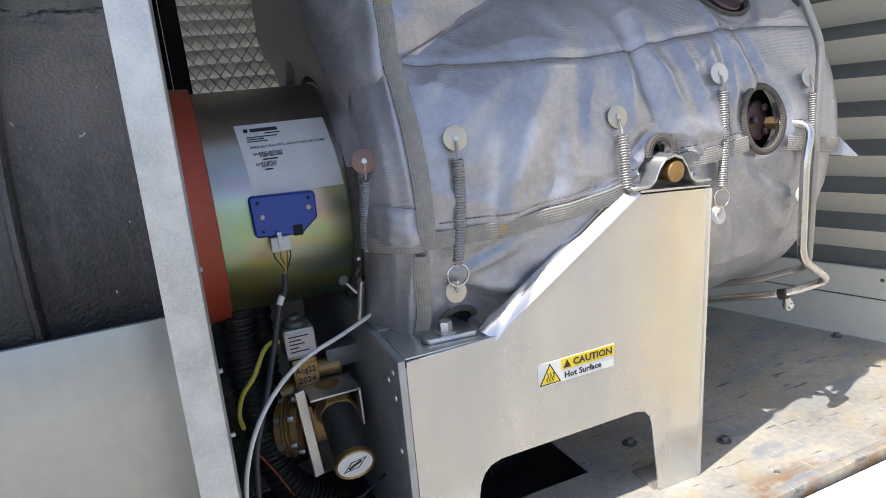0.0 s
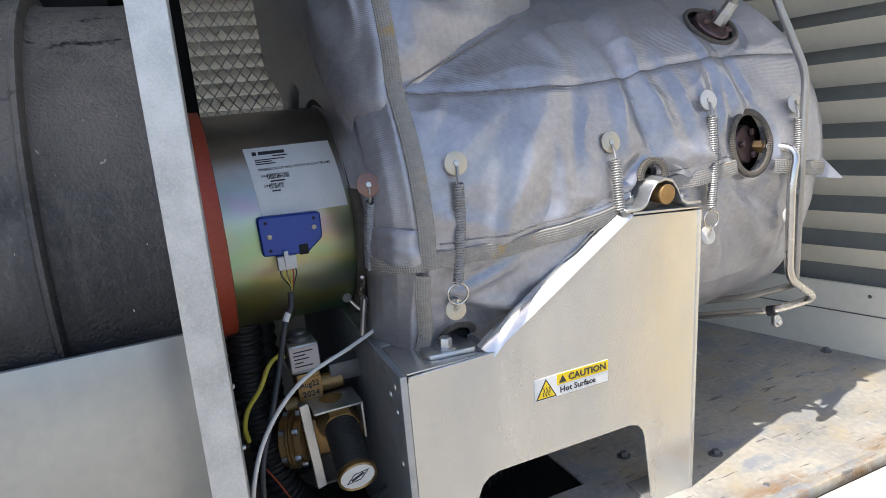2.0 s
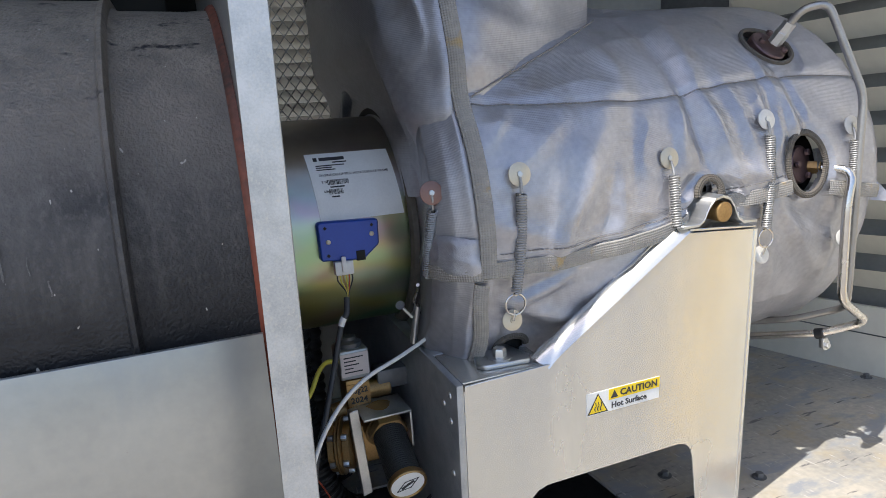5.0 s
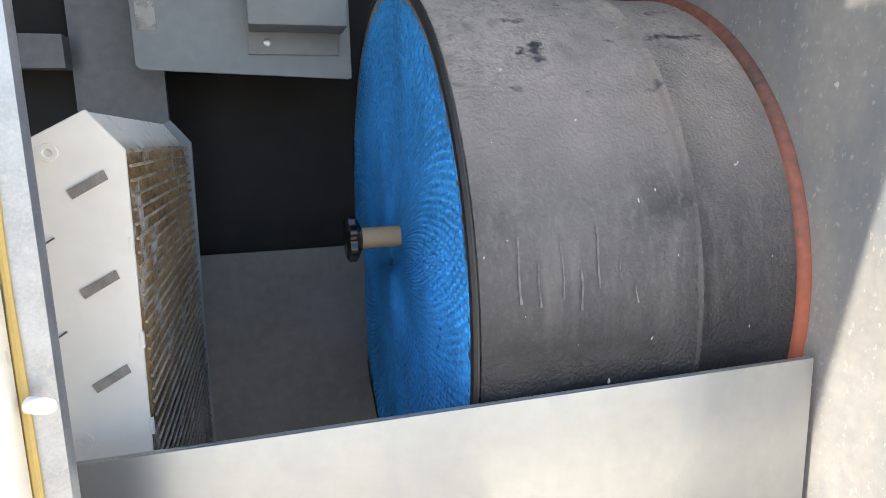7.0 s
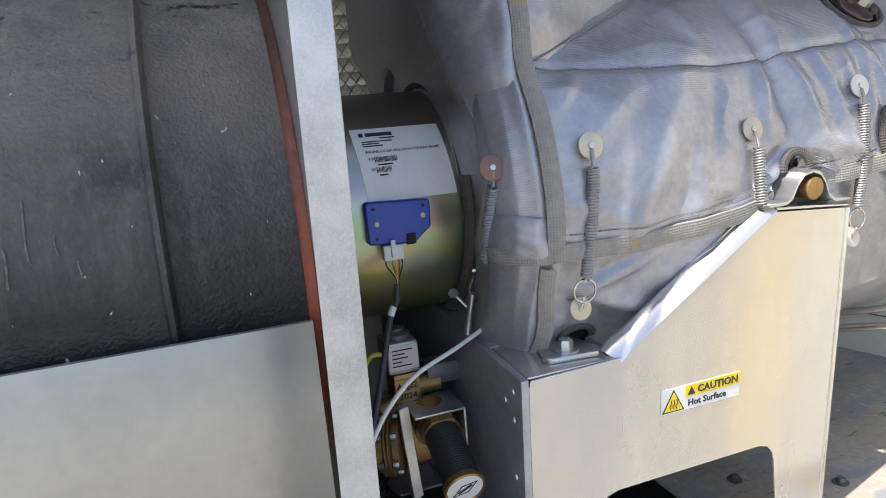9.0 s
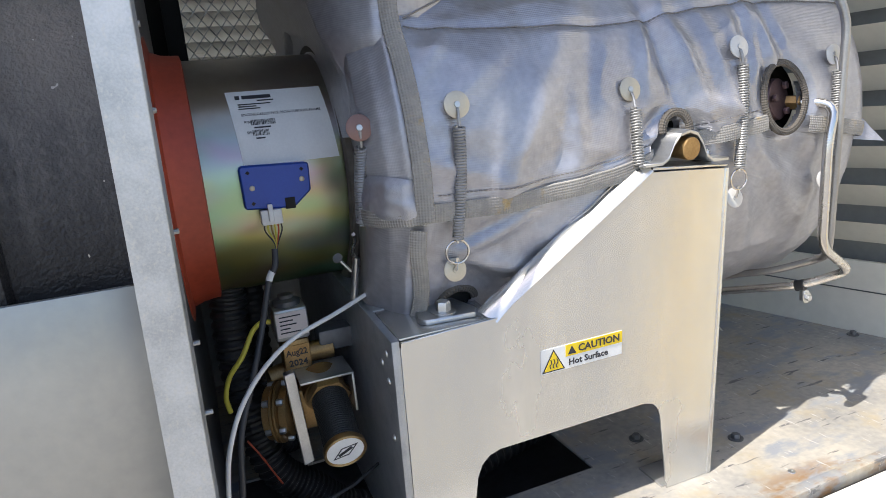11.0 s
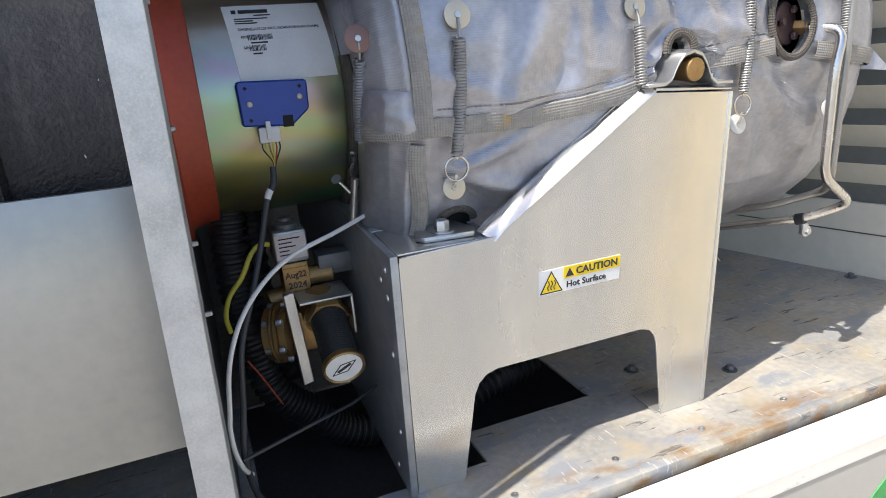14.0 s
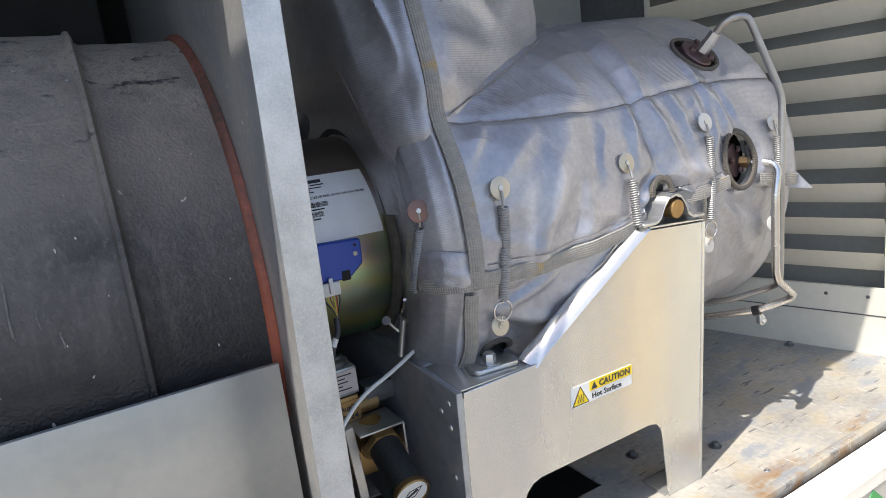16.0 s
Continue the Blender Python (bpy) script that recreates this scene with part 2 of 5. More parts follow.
def bm_lathe(bm, profile, m, seg=48, caps=True):
    """A profile of (along, radius) turned round the x axis, then placed by m."""
    b2 = bmesh.new()
    rings = []
    for a, r in profile:
        rings.append([b2.verts.new((a, r * math.cos(2 * math.pi * k / seg), r * math.sin(2 * math.pi * k / seg))) for k in range(seg)])
    for p, q in zip(rings, rings[1:]):
        for k in range(seg):
            b2.faces.new((p[k], p[(k + 1) % seg], q[(k + 1) % seg], q[k]))
    if caps:
        b2.faces.new(rings[0])
        b2.faces.new(rings[-1])
    bmesh.ops.recalc_face_normals(b2, faces=b2.faces[:])
    join(bm, b2, m)


def lin(a, b, n):
    return [a + (b - a) * k / (n - 1) for k in range(n)]


def curve_points(pts, steps=8):
    """A smooth line through points."""
    P = [Vector(p) for p in pts]
    out = []
    for i in range(len(P) - 1):
        a, b, c, d = P[max(i - 1, 0)], P[i], P[i + 1], P[min(i + 2, len(P) - 1)]
        for k in range(steps):
            t = k / steps
            out.append(0.5 * ((2 * b) + (c - a) * t + (2 * a - 5 * b + 4 * c - d) * t * t + (3 * b - a - 3 * c + d) * t ** 3))
    out.append(P[-1])
    return out


def rounded(pts, r=0.02, steps=5):
    """A line of straight stretches with rounded bends, as of a bent tube."""
    P = [Vector(p) for p in pts]
    out = [P[0]]
    for a, b, c in zip(P, P[1:], P[2:]):
        k = min(r, (a - b).length * 0.45, (c - b).length * 0.45)
        s, e = b + (a - b).normalized() * k, b + (c - b).normalized() * k
        for i in range(steps + 1):
            t = i / steps
            out.append(s * (1 - t) ** 2 + b * 2 * t * (1 - t) + e * t * t)
    out.append(P[-1])
    return out


def bm_tube(bm, pts, r, seg=12):
    """A round tube along points; r: one radius or a function of the step."""
    b2 = bmesh.new()
    P = [Vector(p) for p in pts]
    up = Vector((0.13, 0.31, 0.94))
    rings = []
    for i, p in enumerate(P):
        t = (P[min(i + 1, len(P) - 1)] - P[max(i - 1, 0)]).normalized()
        u = (up - t * up.dot(t))
        u = u.normalized() if u.length > 1e-4 else t.orthogonal().normalized()
        up, v = u, t.cross(u)
        rad = r(i) if callable(r) else r
        rings.append([b2.verts.new(p + (u * math.cos(2 * math.pi * k / seg) + v * math.sin(2 * math.pi * k / seg)) * rad) for k in range(seg)])
    for p, q in zip(rings, rings[1:]):
        for k in range(seg):
            b2.faces.new((p[k], p[(k + 1) % seg], q[(k + 1) % seg], q[k]))
    b2.faces.new(rings[0])
    b2.faces.new(rings[-1])
    bmesh.ops.recalc_face_normals(b2, faces=b2.faces[:])
    join(bm, b2)


def part(name, bm, material, parent=None, label="", smooth=40):
    """One mesh object, under a thing or on its own. smooth: the angle below which edges are shaded round."""
    me = bpy.data.meshes.new(name)
    bm.to_mesh(me)
    bm.free()
    me.materials.append(material)
    if smooth:
        me.shade_smooth()
        me.set_sharp_from_angle(angle=radians(smooth))
    ob = new(name, me)
    ob.parent = parent
    if label:
        ob["label"] = label
    return ob


def thing(name, label, category, group="", kind=""):
    return tagged(new(name), label, category, group, kind)


def box(name, x0, x1, y0, y1, z0, z1, material, bevel=0.0, parent=None, label=""):
    bm = bmesh.new()
    bm_box(bm, x0, x1, y0, y1, z0, z1, bevel)
    return part(name, bm, material, parent, label)


def setting(name, x0, x1, y0, y1, z0, z1, material, label, bevel=0.0):
    return tagged(box(name, x0, x1, y0, y1, z0, z1, material, bevel), label, name.split("_")[0], kind="structure")


def at(p, toward):
    """A pose at p whose x axis points toward a direction."""
    return Matrix.Translation(p) @ Vector(toward).to_track_quat("X", "Z").to_matrix().to_4x4()


def bolt_mesh(bm, p, toward, r=0.006, h=0.004, washer=True):
    """A hexagon head on a washer."""
    if washer:
        bm_lathe(bm, [(0, r * 1.7), (0.0012, r * 1.7), (0.0013, r * 1.6)], at(p, toward), 20)
    bm_lathe(bm, [(0.001, r), (h * 0.85, r), (h, r * 0.86)], at(p, toward), 6)


def text(name, body, size, m, material, parent=None, depth=0.0004, width=None):
    """Lettering as a mesh, its foot at m; width squeezes it to a length."""
    cu = bpy.data.curves.new(name, "FONT")
    cu.body, cu.size, cu.extrude, cu.resolution_u, cu.offset = body, size, depth, 2, size * 0.018
    ob = bpy.data.objects.new(name, cu)
    scene.collection.objects.link(ob)
    bpy.context.view_layer.update()
    me = bpy.data.meshes.new_from_object(ob)
    bpy.data.objects.remove(ob)
    xs = [v.co.x for v in me.vertices] or [0, 1]
    if width:
        me.transform(Matrix.Diagonal((width / max(xs), 1, 1, 1)))
    me.materials.clear()
    me.materials.append(material)
    me.transform(m)
    o2 = new(name, me)
    o2.parent = parent
    return o2


AY, AZ = 1.06, 0.46    # the engine's axis runs along x at this depth and height


# ---- the enclosure ----
tagged(box("ground", -400, 400, -400, 400, -1.2, -0.75, GROUND), "pale dusty concrete ground outside the cabinet", "ground", kind="structure")
# floor sheet with an opening under the bracket
fl = bmesh.new()
for a in ((-0.62, 0.30, 1.10, 1.5), (-0.62, 0.03, 0.70, 1.10), (0.03, 0.30, 0.70, 0.80), (0.30, 0.50, 1.10, 1.5), (0.30, 0.50, 0.70, 0.87), (0.50, 1.30, 0.70, 1.5)):
    bm_box(fl, a[0], a[1], a[2], a[3], -0.004, 0.0)
tagged(part("floor", fl, FLOORM), "worn zinc floor sheet with rust stains, scratches and dust", "floor", kind="structure")
setting("floor_pan", -0.62, 1.30, 0.72, 1.5, -0.13, -0.12, DARKM, "dark pan below the cabinet floor opening")
setting("wall_back", -1.05, 1.35, 1.5, 1.53, -0.15, 0.60, GREYM, "dark grey rear wall of the cabinet")
setting("wall_back_upper", 0.40, 1.35, 1.5, 1.53, 0.601, 1.30, GREYM, "dark grey upper rear wall of the cabinet")
# this wall's black is the bay's shade put into its colour
setting("wall_back_side", -1.05, 0.034, 1.5, 1.53, 0.601, 1.30, BLACK_AND_SHADE, "upper rear wall of the filter bay, coloured black for its shade")
setting("wall_left", -1.08, -1.05, 0.6, 1.53, -0.15, 1.32, GREYM, "grey left end wall of the cabinet")
# roof is out of view; its front edge is placed to shade the blanket
setting("ceiling", -1.08, 1.35, 0.617, 1.53, 1.30, 1.33, GREYM, "unseen grey sheet roof, its front edge set to shade the blanket")
# unseen strip, added to cast the partition's slanting shadow
setting("ceiling_hood", -1.08, -0.325, 0.545, 0.6165, 1.30, 1.33, GREYM, "unseen grey strip added to cast the slanting shadow on the partition")

# sill, gasket and white front rail
setting("sill_lip", -0.62, 1.30, 0.687, 0.704, -0.03, 0.003, FLOORM, "galvanised turned-up front edge of the floor", 0.002)
setting("sill_gasket", -0.62, 1.30, 0.680, 0.6865, -0.05, -0.014, RUBBER, "black rubber seal along the floor edge", 0.002)
rl = bmesh.new()
bm_prism(rl, [(0.679, -0.008), (0.665, -0.010), (0.652, -0.044), (0.653, -0.070), (0.679, -0.070)], "x", -0.62, 1.32, 0.001)
tagged(part("sill_rail", rl, WHITE), "white painted front rail below the floor edge", "rail", kind="structure")
# lower panel's shade is put into a darker cream
setting("panel_front", -0.62, 1.32, 0.655, 0.679, -0.75, -0.071, mat("shaded_cream_paint", (0.46, 0.44, 0.40), 0.55, 0.0, 0.05, 4.0, 0.04, 120), "cream lower front panel, darkened in colour for its shade")
gp = bmesh.new()
bm_prism(gp, [(0.755, -0.195), (1.03, -0.195), (0.892, -0.0725)], "y", 0.6535, 0.655)
tagged(part("front_emblem", gp, GREEN), "green triangular emblem printed on the front panel", "emblem")

# partition between the filter bay and the engine bay
bm = bmesh.new()
LEAN = Matrix.Translation((0, 0, 0.5)) @ Matrix.Rotation(radians(0.9), 4, "Y") @ Matrix.Translation((0.007, 0, -0.5))   # the cabinet's uprights lean a little
bm_box(bm, 0.003, 0.006, 0.6445, 1.5, -0.12, 1.3)
part_wall = tagged(part("wall_partition", bm, DUSTY), "zinc sheet partition with a folded front edge", "partition", kind="structure")
bm = bmesh.new()
b2 = bmesh.new()
bm_prism(b2, [(-0.017, 0.635), (0.0105, 0.632), (0.0125, 0.644), (0.0095, 0.644), (0.0085, 0.637), (-0.013, 0.639)], "z", -0.12, 1.3, 0.0006)
join(bm, b2, LEAN)
part("folded_edge", bm, SPANGLE, part_wall, "spangled galvanised folded edge")
bm = bmesh.new()
bm_box(bm, 0.0065, 0.010, 0.66, 0.74, -0.1, 1.3, 0.001)
part("stiffener", bm, DARKM, part_wall)
# sheet added to darken the partition's engine side and dim the valve bay
box("darkening_sheet", 0.0063, 0.0085, 0.745, 1.49, -0.11, 1.29, DARKM, 0, part_wall, "dark sheet added to dim the partition's engine side")
for z in (0.30, 0.36, 0.45, 0.54, 0.60, 0.66):
    bm = bmesh.new()
    bm_lathe(bm, [(0, 0.0022), (0.009, 0.0022), (0.0095, 0.0016)], at((0.011, 0.70, z), (1, 0, 0)), 8)
    part("screw", bm, ZINC, part_wall)

# low panel closing the foot of the filter bay
bm = bmesh.new()
bm_box(bm, -0.60, -0.006, 0.7295, 0.7325, 0.170, 0.4078, 0.0008)
bm_box(bm, -0.60, -0.006, 0.7325, 0.7355, 0.4048, 0.4078, 0.0006)
tagged(part("panel_filter_bay", bm, GALV), "low galvanised sheet panel before the air filter", "panel", kind="structure")
# left frame of the filter bay
bm = bmesh.new()
bm_prism(bm, [(-0.590, 0.650), (-0.552, 0.650), (-0.541, 0.652), (-0.533, 0.657), (-0.532, 0.664), (-0.536, 0.678), (-0.539, 0.678), (-0.537, 0.667), (-0.545, 0.658), (-0.590, 0.656)], "z", -0.12, 1.3)
lf = tagged(part("post_left", bm, SPANGLE), "weathered galvanised door post of the filter bay", "post", kind="structure")
setting("post_outer", -0.80, -0.5455, 0.632, 0.6485, -0.12, 1.3, WHITE, "white painted outer door frame with worn edge", 0.003)
bm = bmesh.new()
bm_tube(bm, [(-0.5440, 0.6485, z) for z in lin(0.0, 1.2, 60)], lambda i: 0.0022 + 0.0012 * noise.noise((i * 0.4, 0, 0)), 8)
tagged(part("sealant_bead", bm, plain("yellowed_sealant", (0.50, 0.36, 0.12), 0.6)), "yellowed sealant bead down the door frame", "sealant")
bm = bmesh.new()
bm_lathe(bm, [(0, 0.004), (0.008, 0.004), (0.012, 0.003), (0.014, 0.001)], at((-0.540, 0.642, 0.482), (1, -0.5, 0)), 14)
tagged(part("rubber_bumper", bm, WHITEC), "small off-white rubber bumper on the door post", "bumper")
# unseen right-hand door and yellow strip, added for the metal's warm reflections
setting("door_right", 1.315, 1.34, -0.02, 0.64, -0.70, 1.25, CREAM, "unseen cream door added to be mirrored in the bracket", 0.004)
setting("door_edge", 1.305, 1.3145, -0.02, 0.10, -0.60, 1.15, plain("yellow_reflection", (0.92, 0.62, 0.18), 0.7), "unseen yellow strip added for the bracket's warm reflected band")

# right end wall with louvres, set slightly askew
RW = Matrix.Translation((1.269, 0.871, 0)) @ Matrix.Rotation(math.atan2(0.319, -0.075), 4, "Z")   # x runs inward along the wall
bm = bmesh.new()
b2 = bmesh.new()
bm_box(b2, -0.09, 0.75, -0.010, 0.0, 0.0, 0.15)
bm_box(b2, -0.09, -0.05, -0.010, 0.0, 0.15, 1.3)
bm_box(b2, 0.45, 0.46, -0.010, 0.0, 0.15, 1.3)
join(bm, b2, RW)
rwall = tagged(part("wall_right", bm, CREAM), "cream painted end wall with horizontal louvres", "wall", kind="structure")
bm = bmesh.new()
b2 = bmesh.new()
bm_prism(b2, [(0.010, 0.045), (0.012, 0.047), (-0.026, 0.004), (-0.026, 0.0)], "x", -0.05, 0.45)
join(bm, b2)
slat_me = None
for k in range(15):
    z = 0.184 + 0.0742 * k
    if slat_me is None:
        ob = part("louvre_slat", bm, CREAM, rwall, smooth=0)
        slat_me = ob.data
    else:
        ob = new("louvre_slat", slat_me)
        ob.parent = rwall
    ob.matrix_basis = RW @ Matrix.Translation((0, -0.0, z))
# backing added behind the slats; its grey stands in for the shade in their gaps
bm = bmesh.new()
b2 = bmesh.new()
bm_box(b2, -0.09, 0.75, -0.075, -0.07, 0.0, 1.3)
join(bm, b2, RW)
tagged(part("wall_louvre_shade", bm, mat("shaded_louvre_paint", (0.27, 0.27, 0.25), 0.6, 0.0, 0.1, 6.0)), "added backing coloured as the shade between the louvres", "wall", kind="structure")
bm = bmesh.new()
b2 = bmesh.new()
bm_box(b2, -0.13, -0.092, -0.01, 0.02, 0.0, 1.3, 0.002)
join(bm, b2, RW)
tagged(part("post_right", bm, GALV), "galvanised corner post by the louvred wall", "post", kind="structure")
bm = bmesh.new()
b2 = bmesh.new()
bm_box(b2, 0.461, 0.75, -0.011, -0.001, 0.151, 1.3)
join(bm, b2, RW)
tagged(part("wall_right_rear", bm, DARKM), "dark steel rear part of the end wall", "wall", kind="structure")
setting("wall_right_front", 1.305, 1.315, 0.66, 0.75, 0.0, 1.3, WHITE, "white painted return of the right door frame")

HOLES = [(0.739, 0.497, 0.034, 0.042), (0.757, 0.666, 0.038, 0.026), (0.567, 0.478, 0.016, 0.018), (0.291, 0.310, 0.017, 0.012)]   # x, z, half sizes


def grid(fn, us, vs, uvs=None, holes=False):
    """A sheet fn(u, v), with its own lengths as texture coordinates."""
    bm = bmesh.new()
    V = [[bm.verts.new(fn(u, v)) for v in vs] for u in us]
    lay = bm.loops.layers.uv.new("UVMap")
    for i in range(len(us) - 1):
        for j in range(len(vs) - 1):
            c = (V[i][j].co + V[i + 1][j + 1].co) / 2
            if holes and c.y < AY and any(((c.x - hx_) / rx_) ** 2 + ((c.z - hz_) / rz_) ** 2 < 1 for hx_, hz_, rx_, rz_ in HOLES):
                continue
            fc = bm.faces.new((V[i][j], V[i + 1][j], V[i + 1][j + 1], V[i][j + 1]))
            for lp, (a, b) in zip(fc.loops, ((i, j), (i + 1, j), (i + 1, j + 1), (i, j + 1))):
                lp[lay].uv = uvs(us[a], vs[b]) if uvs else (us[a], vs[b])
    bmesh.ops.recalc_face_normals(bm, faces=bm.faces[:])
    return bm


# ---- generator ----
gen = thing("generator", "iridescent zinc-plated generator cylinder with label and blue sensor box", "generator")
AX = Matrix.Translation((0, AY, AZ))
GR = 0.148
bm = bmesh.new()
bm_lathe(bm, [(0.007, GR), (0.03, GR), (0.25, GR)], AX, 128)
GENM = mat("iridescent_zinc", (0.37, 0.325, 0.26), 0.30, 0.9, 0.12, 4.0, 0.02, 200)
for seed_, col in ((1, (0.48, 0.28, 0.38)), (4, (0.28, 0.45, 0.45)), (6, (0.48, 0.46, 0.18)), (8, (0.25, 0.46, 0.26))):
    overlay(GENM, col, 0.46, 0.66, 9, (0.7, 1, 1.3), ("Z", 0.58, 0.46), seed=seed_, detail=2)
part("casing", bm, GENM, gen)
boot = thing("rubber_boot", "red silicone boot sealing the cylinder to the partition", "boot")
bm = bmesh.new()
bm_lathe(bm, [(0.0065, 0.178), (0.010, 0.178), (0.013, 0.160), (0.025, 0.1555), (0.045, 0.1545), (0.0465, 0.1495), (0.044, 0.1485), (0.010, 0.1485)], AX, 128, False)
part("sleeve", bm, RED, boot)

# ---- intake drum ----
DX = Matrix.Translation((0, AY - 0.008, AZ - 0.012))
drum = thing("intake_drum", "dusty black moulded intake drum with drip marks", "drum")
bm = bmesh.new()
bm_lathe(bm, [(-0.292, 0.27), (-0.297, 0.302), (-0.292, 0.309), (-0.28, 0.311), (-0.128, 0.3095), (-0.116, 0.3100), (-0.1135, 0.3135), (-0.1095, 0.3137), (-0.1070, 0.3085), (-0.1062, 0.3020), (-0.101, 0.2990), (-0.03, 0.298), (-0.010, 0.299), (0.0025, 0.300)], DX, 160, False)
part("shell", bm, BLACKP, drum)
bm = bmesh.new()
bm_lathe(bm, [(-0.2970, 0.3015), (-0.2983, 0.3040), (-0.2978, 0.3090), (-0.2955, 0.3112), (-0.2940, 0.3110)], DX, 128, False)
part("rim_trim", bm, RUBBER, drum, "black rubber edge trim")
bm = bmesh.new()
bm_lathe(bm, [(-0.006, 0.2985), (-0.0056, 0.3015), (-0.004, 0.3035), (-0.001, 0.3060), (0.0025, 0.3065), (0.0027, 0.295)], DX, 128, False)
part("seal_ring", bm, REDD, drum, "red silicone sealing ring")

# dried drips that ran down the dusty drum
DRIP = mat("dried_drip", (0.07, 0.067, 0.064), 0.7, 0, 0.35, 90.0, 0.3, 300, tint=(0.13, 0.125, 0.12))
for x, top, foot, rr, wd in ((-0.198, 15, 6.5, 0.3105, 0.0022), (-0.247, 10, 4.3, 0.3112, 0.0020), (-0.213, 9, 3.3, 0.3108, 0.0022), (-0.228, 14, 5.0, 0.3110, 0.0016), (-0.167, 6, 3.5, 0.3103, 0.0018), (-0.262, 14, 5, 0.3112, 0.0026), (-0.075, 25, 20.6, 0.2985, 0.0024), (-0.180, 10, 7, 0.3104, 0.0014)):
    def drip_pt(u, v):
        th = radians(top + (foot - top) * v)
        half = wd * (0.30 + 0.10 * math.sin(v * 19 + x * 70) + 0.2 * math.exp(-((v - 0.93) / 0.05) ** 2))
        return Vector((x + 0.0006 * math.sin(v * 5 + x * 90) + half * u, AY - 0.008 - (rr + 0.0008) * math.cos(th), AZ - 0.012 + (rr + 0.0008) * math.sin(th)))
    part("drip_mark", grid(drip_pt, lin(-1, 1, 4), lin(0, 1, 16)), DRIP, drum)

# ---- blue foam filter disc ----
filt = thing("air_filter", "bright blue ribbed foam filter disc with a black knob", "air filter")
def foam_pt(r, a):
    """Staggered rows of pits, ring by ring."""
    ring = int(r / 0.0092)
    q = r / 0.0092 - ring
    pit = max(0.0, math.sin(math.pi * q)) * max(0.0, 0.25 + math.cos(a * 196 + math.pi * (ring % 2) + 0.6 * q)) if r < 0.296 else 0.0
    rag = 0.0014 * noise.noise((r * 60, math.cos(a) * 30, math.sin(a) * 30))
    return Vector((-0.2965 + 0.0046 * pit - rag * (r < 0.296) + (0.006 * ((r - 0.296) / 0.006) ** 2 if r > 0.296 else 0), AY - 0.008 - r * math.cos(a), AZ - 0.012 + r * math.sin(a)))


bm = grid(foam_pt, lin(0.012, 0.302, 190), lin(0, 2 * math.pi, 1373))
bm_lathe(bm, [(-0.295, 0.300), (-0.288, 0.300)], DX, 96, False)
part("foam", bm, BLUEF, filt, smooth=20)
bm = bmesh.new()
KX = Matrix.Translation((0, AY - 0.06, AZ + 0.03))
bm_lathe(bm, [(-0.340, 0.0115), (-0.292, 0.0115)], KX, 24)
part("spindle", bm, plain("tan_tube", (0.35, 0.26, 0.17), 0.6), filt, "tan tube")
bm = bmesh.new()
bm_lathe(bm, [(-0.356, 0.008), (-0.355, 0.019), (-0.352, 0.0225), (-0.345, 0.0225), (-0.342, 0.019), (-0.338, 0.012)], KX, 84)
for v in bm.verts:   # seven finger lobes round the rim
    dy, dz = v.co.y - KX.translation.y, v.co.z - KX.translation.z
    if math.hypot(dy, dz) > 0.015:
        f = 1 + 0.11 * math.cos(7 * math.atan2(dz, dy))
        v.co.y, v.co.z = KX.translation.y + dy * f, KX.translation.z + dz * f
part("knob", bm, plain("glossy_black_knob", (0.012, 0.012, 0.013), 0.22), filt, "black lobed clamping knob", 30)

# ---- insulation blanket ----
bl = thing("insulation_blanket", "quilted silver-grey heat blanket laced with springs round the turbine", "blanket")
END = [(0.214, 0.150), (0.212, 0.172), (0.208, 0.196), (0.203, 0.218), (0.201, 0.234), (0.205, 0.250), (0.216, 0.268), (0.232, 0.282), (0.256, 0.2865)]


def body_radius(x):
    if x < 0.85:
        return 0.288
    t = min(1.0, (x - 0.85) / 0.10)
    return 0.288 * (1 - 0.42 * t ** 3)


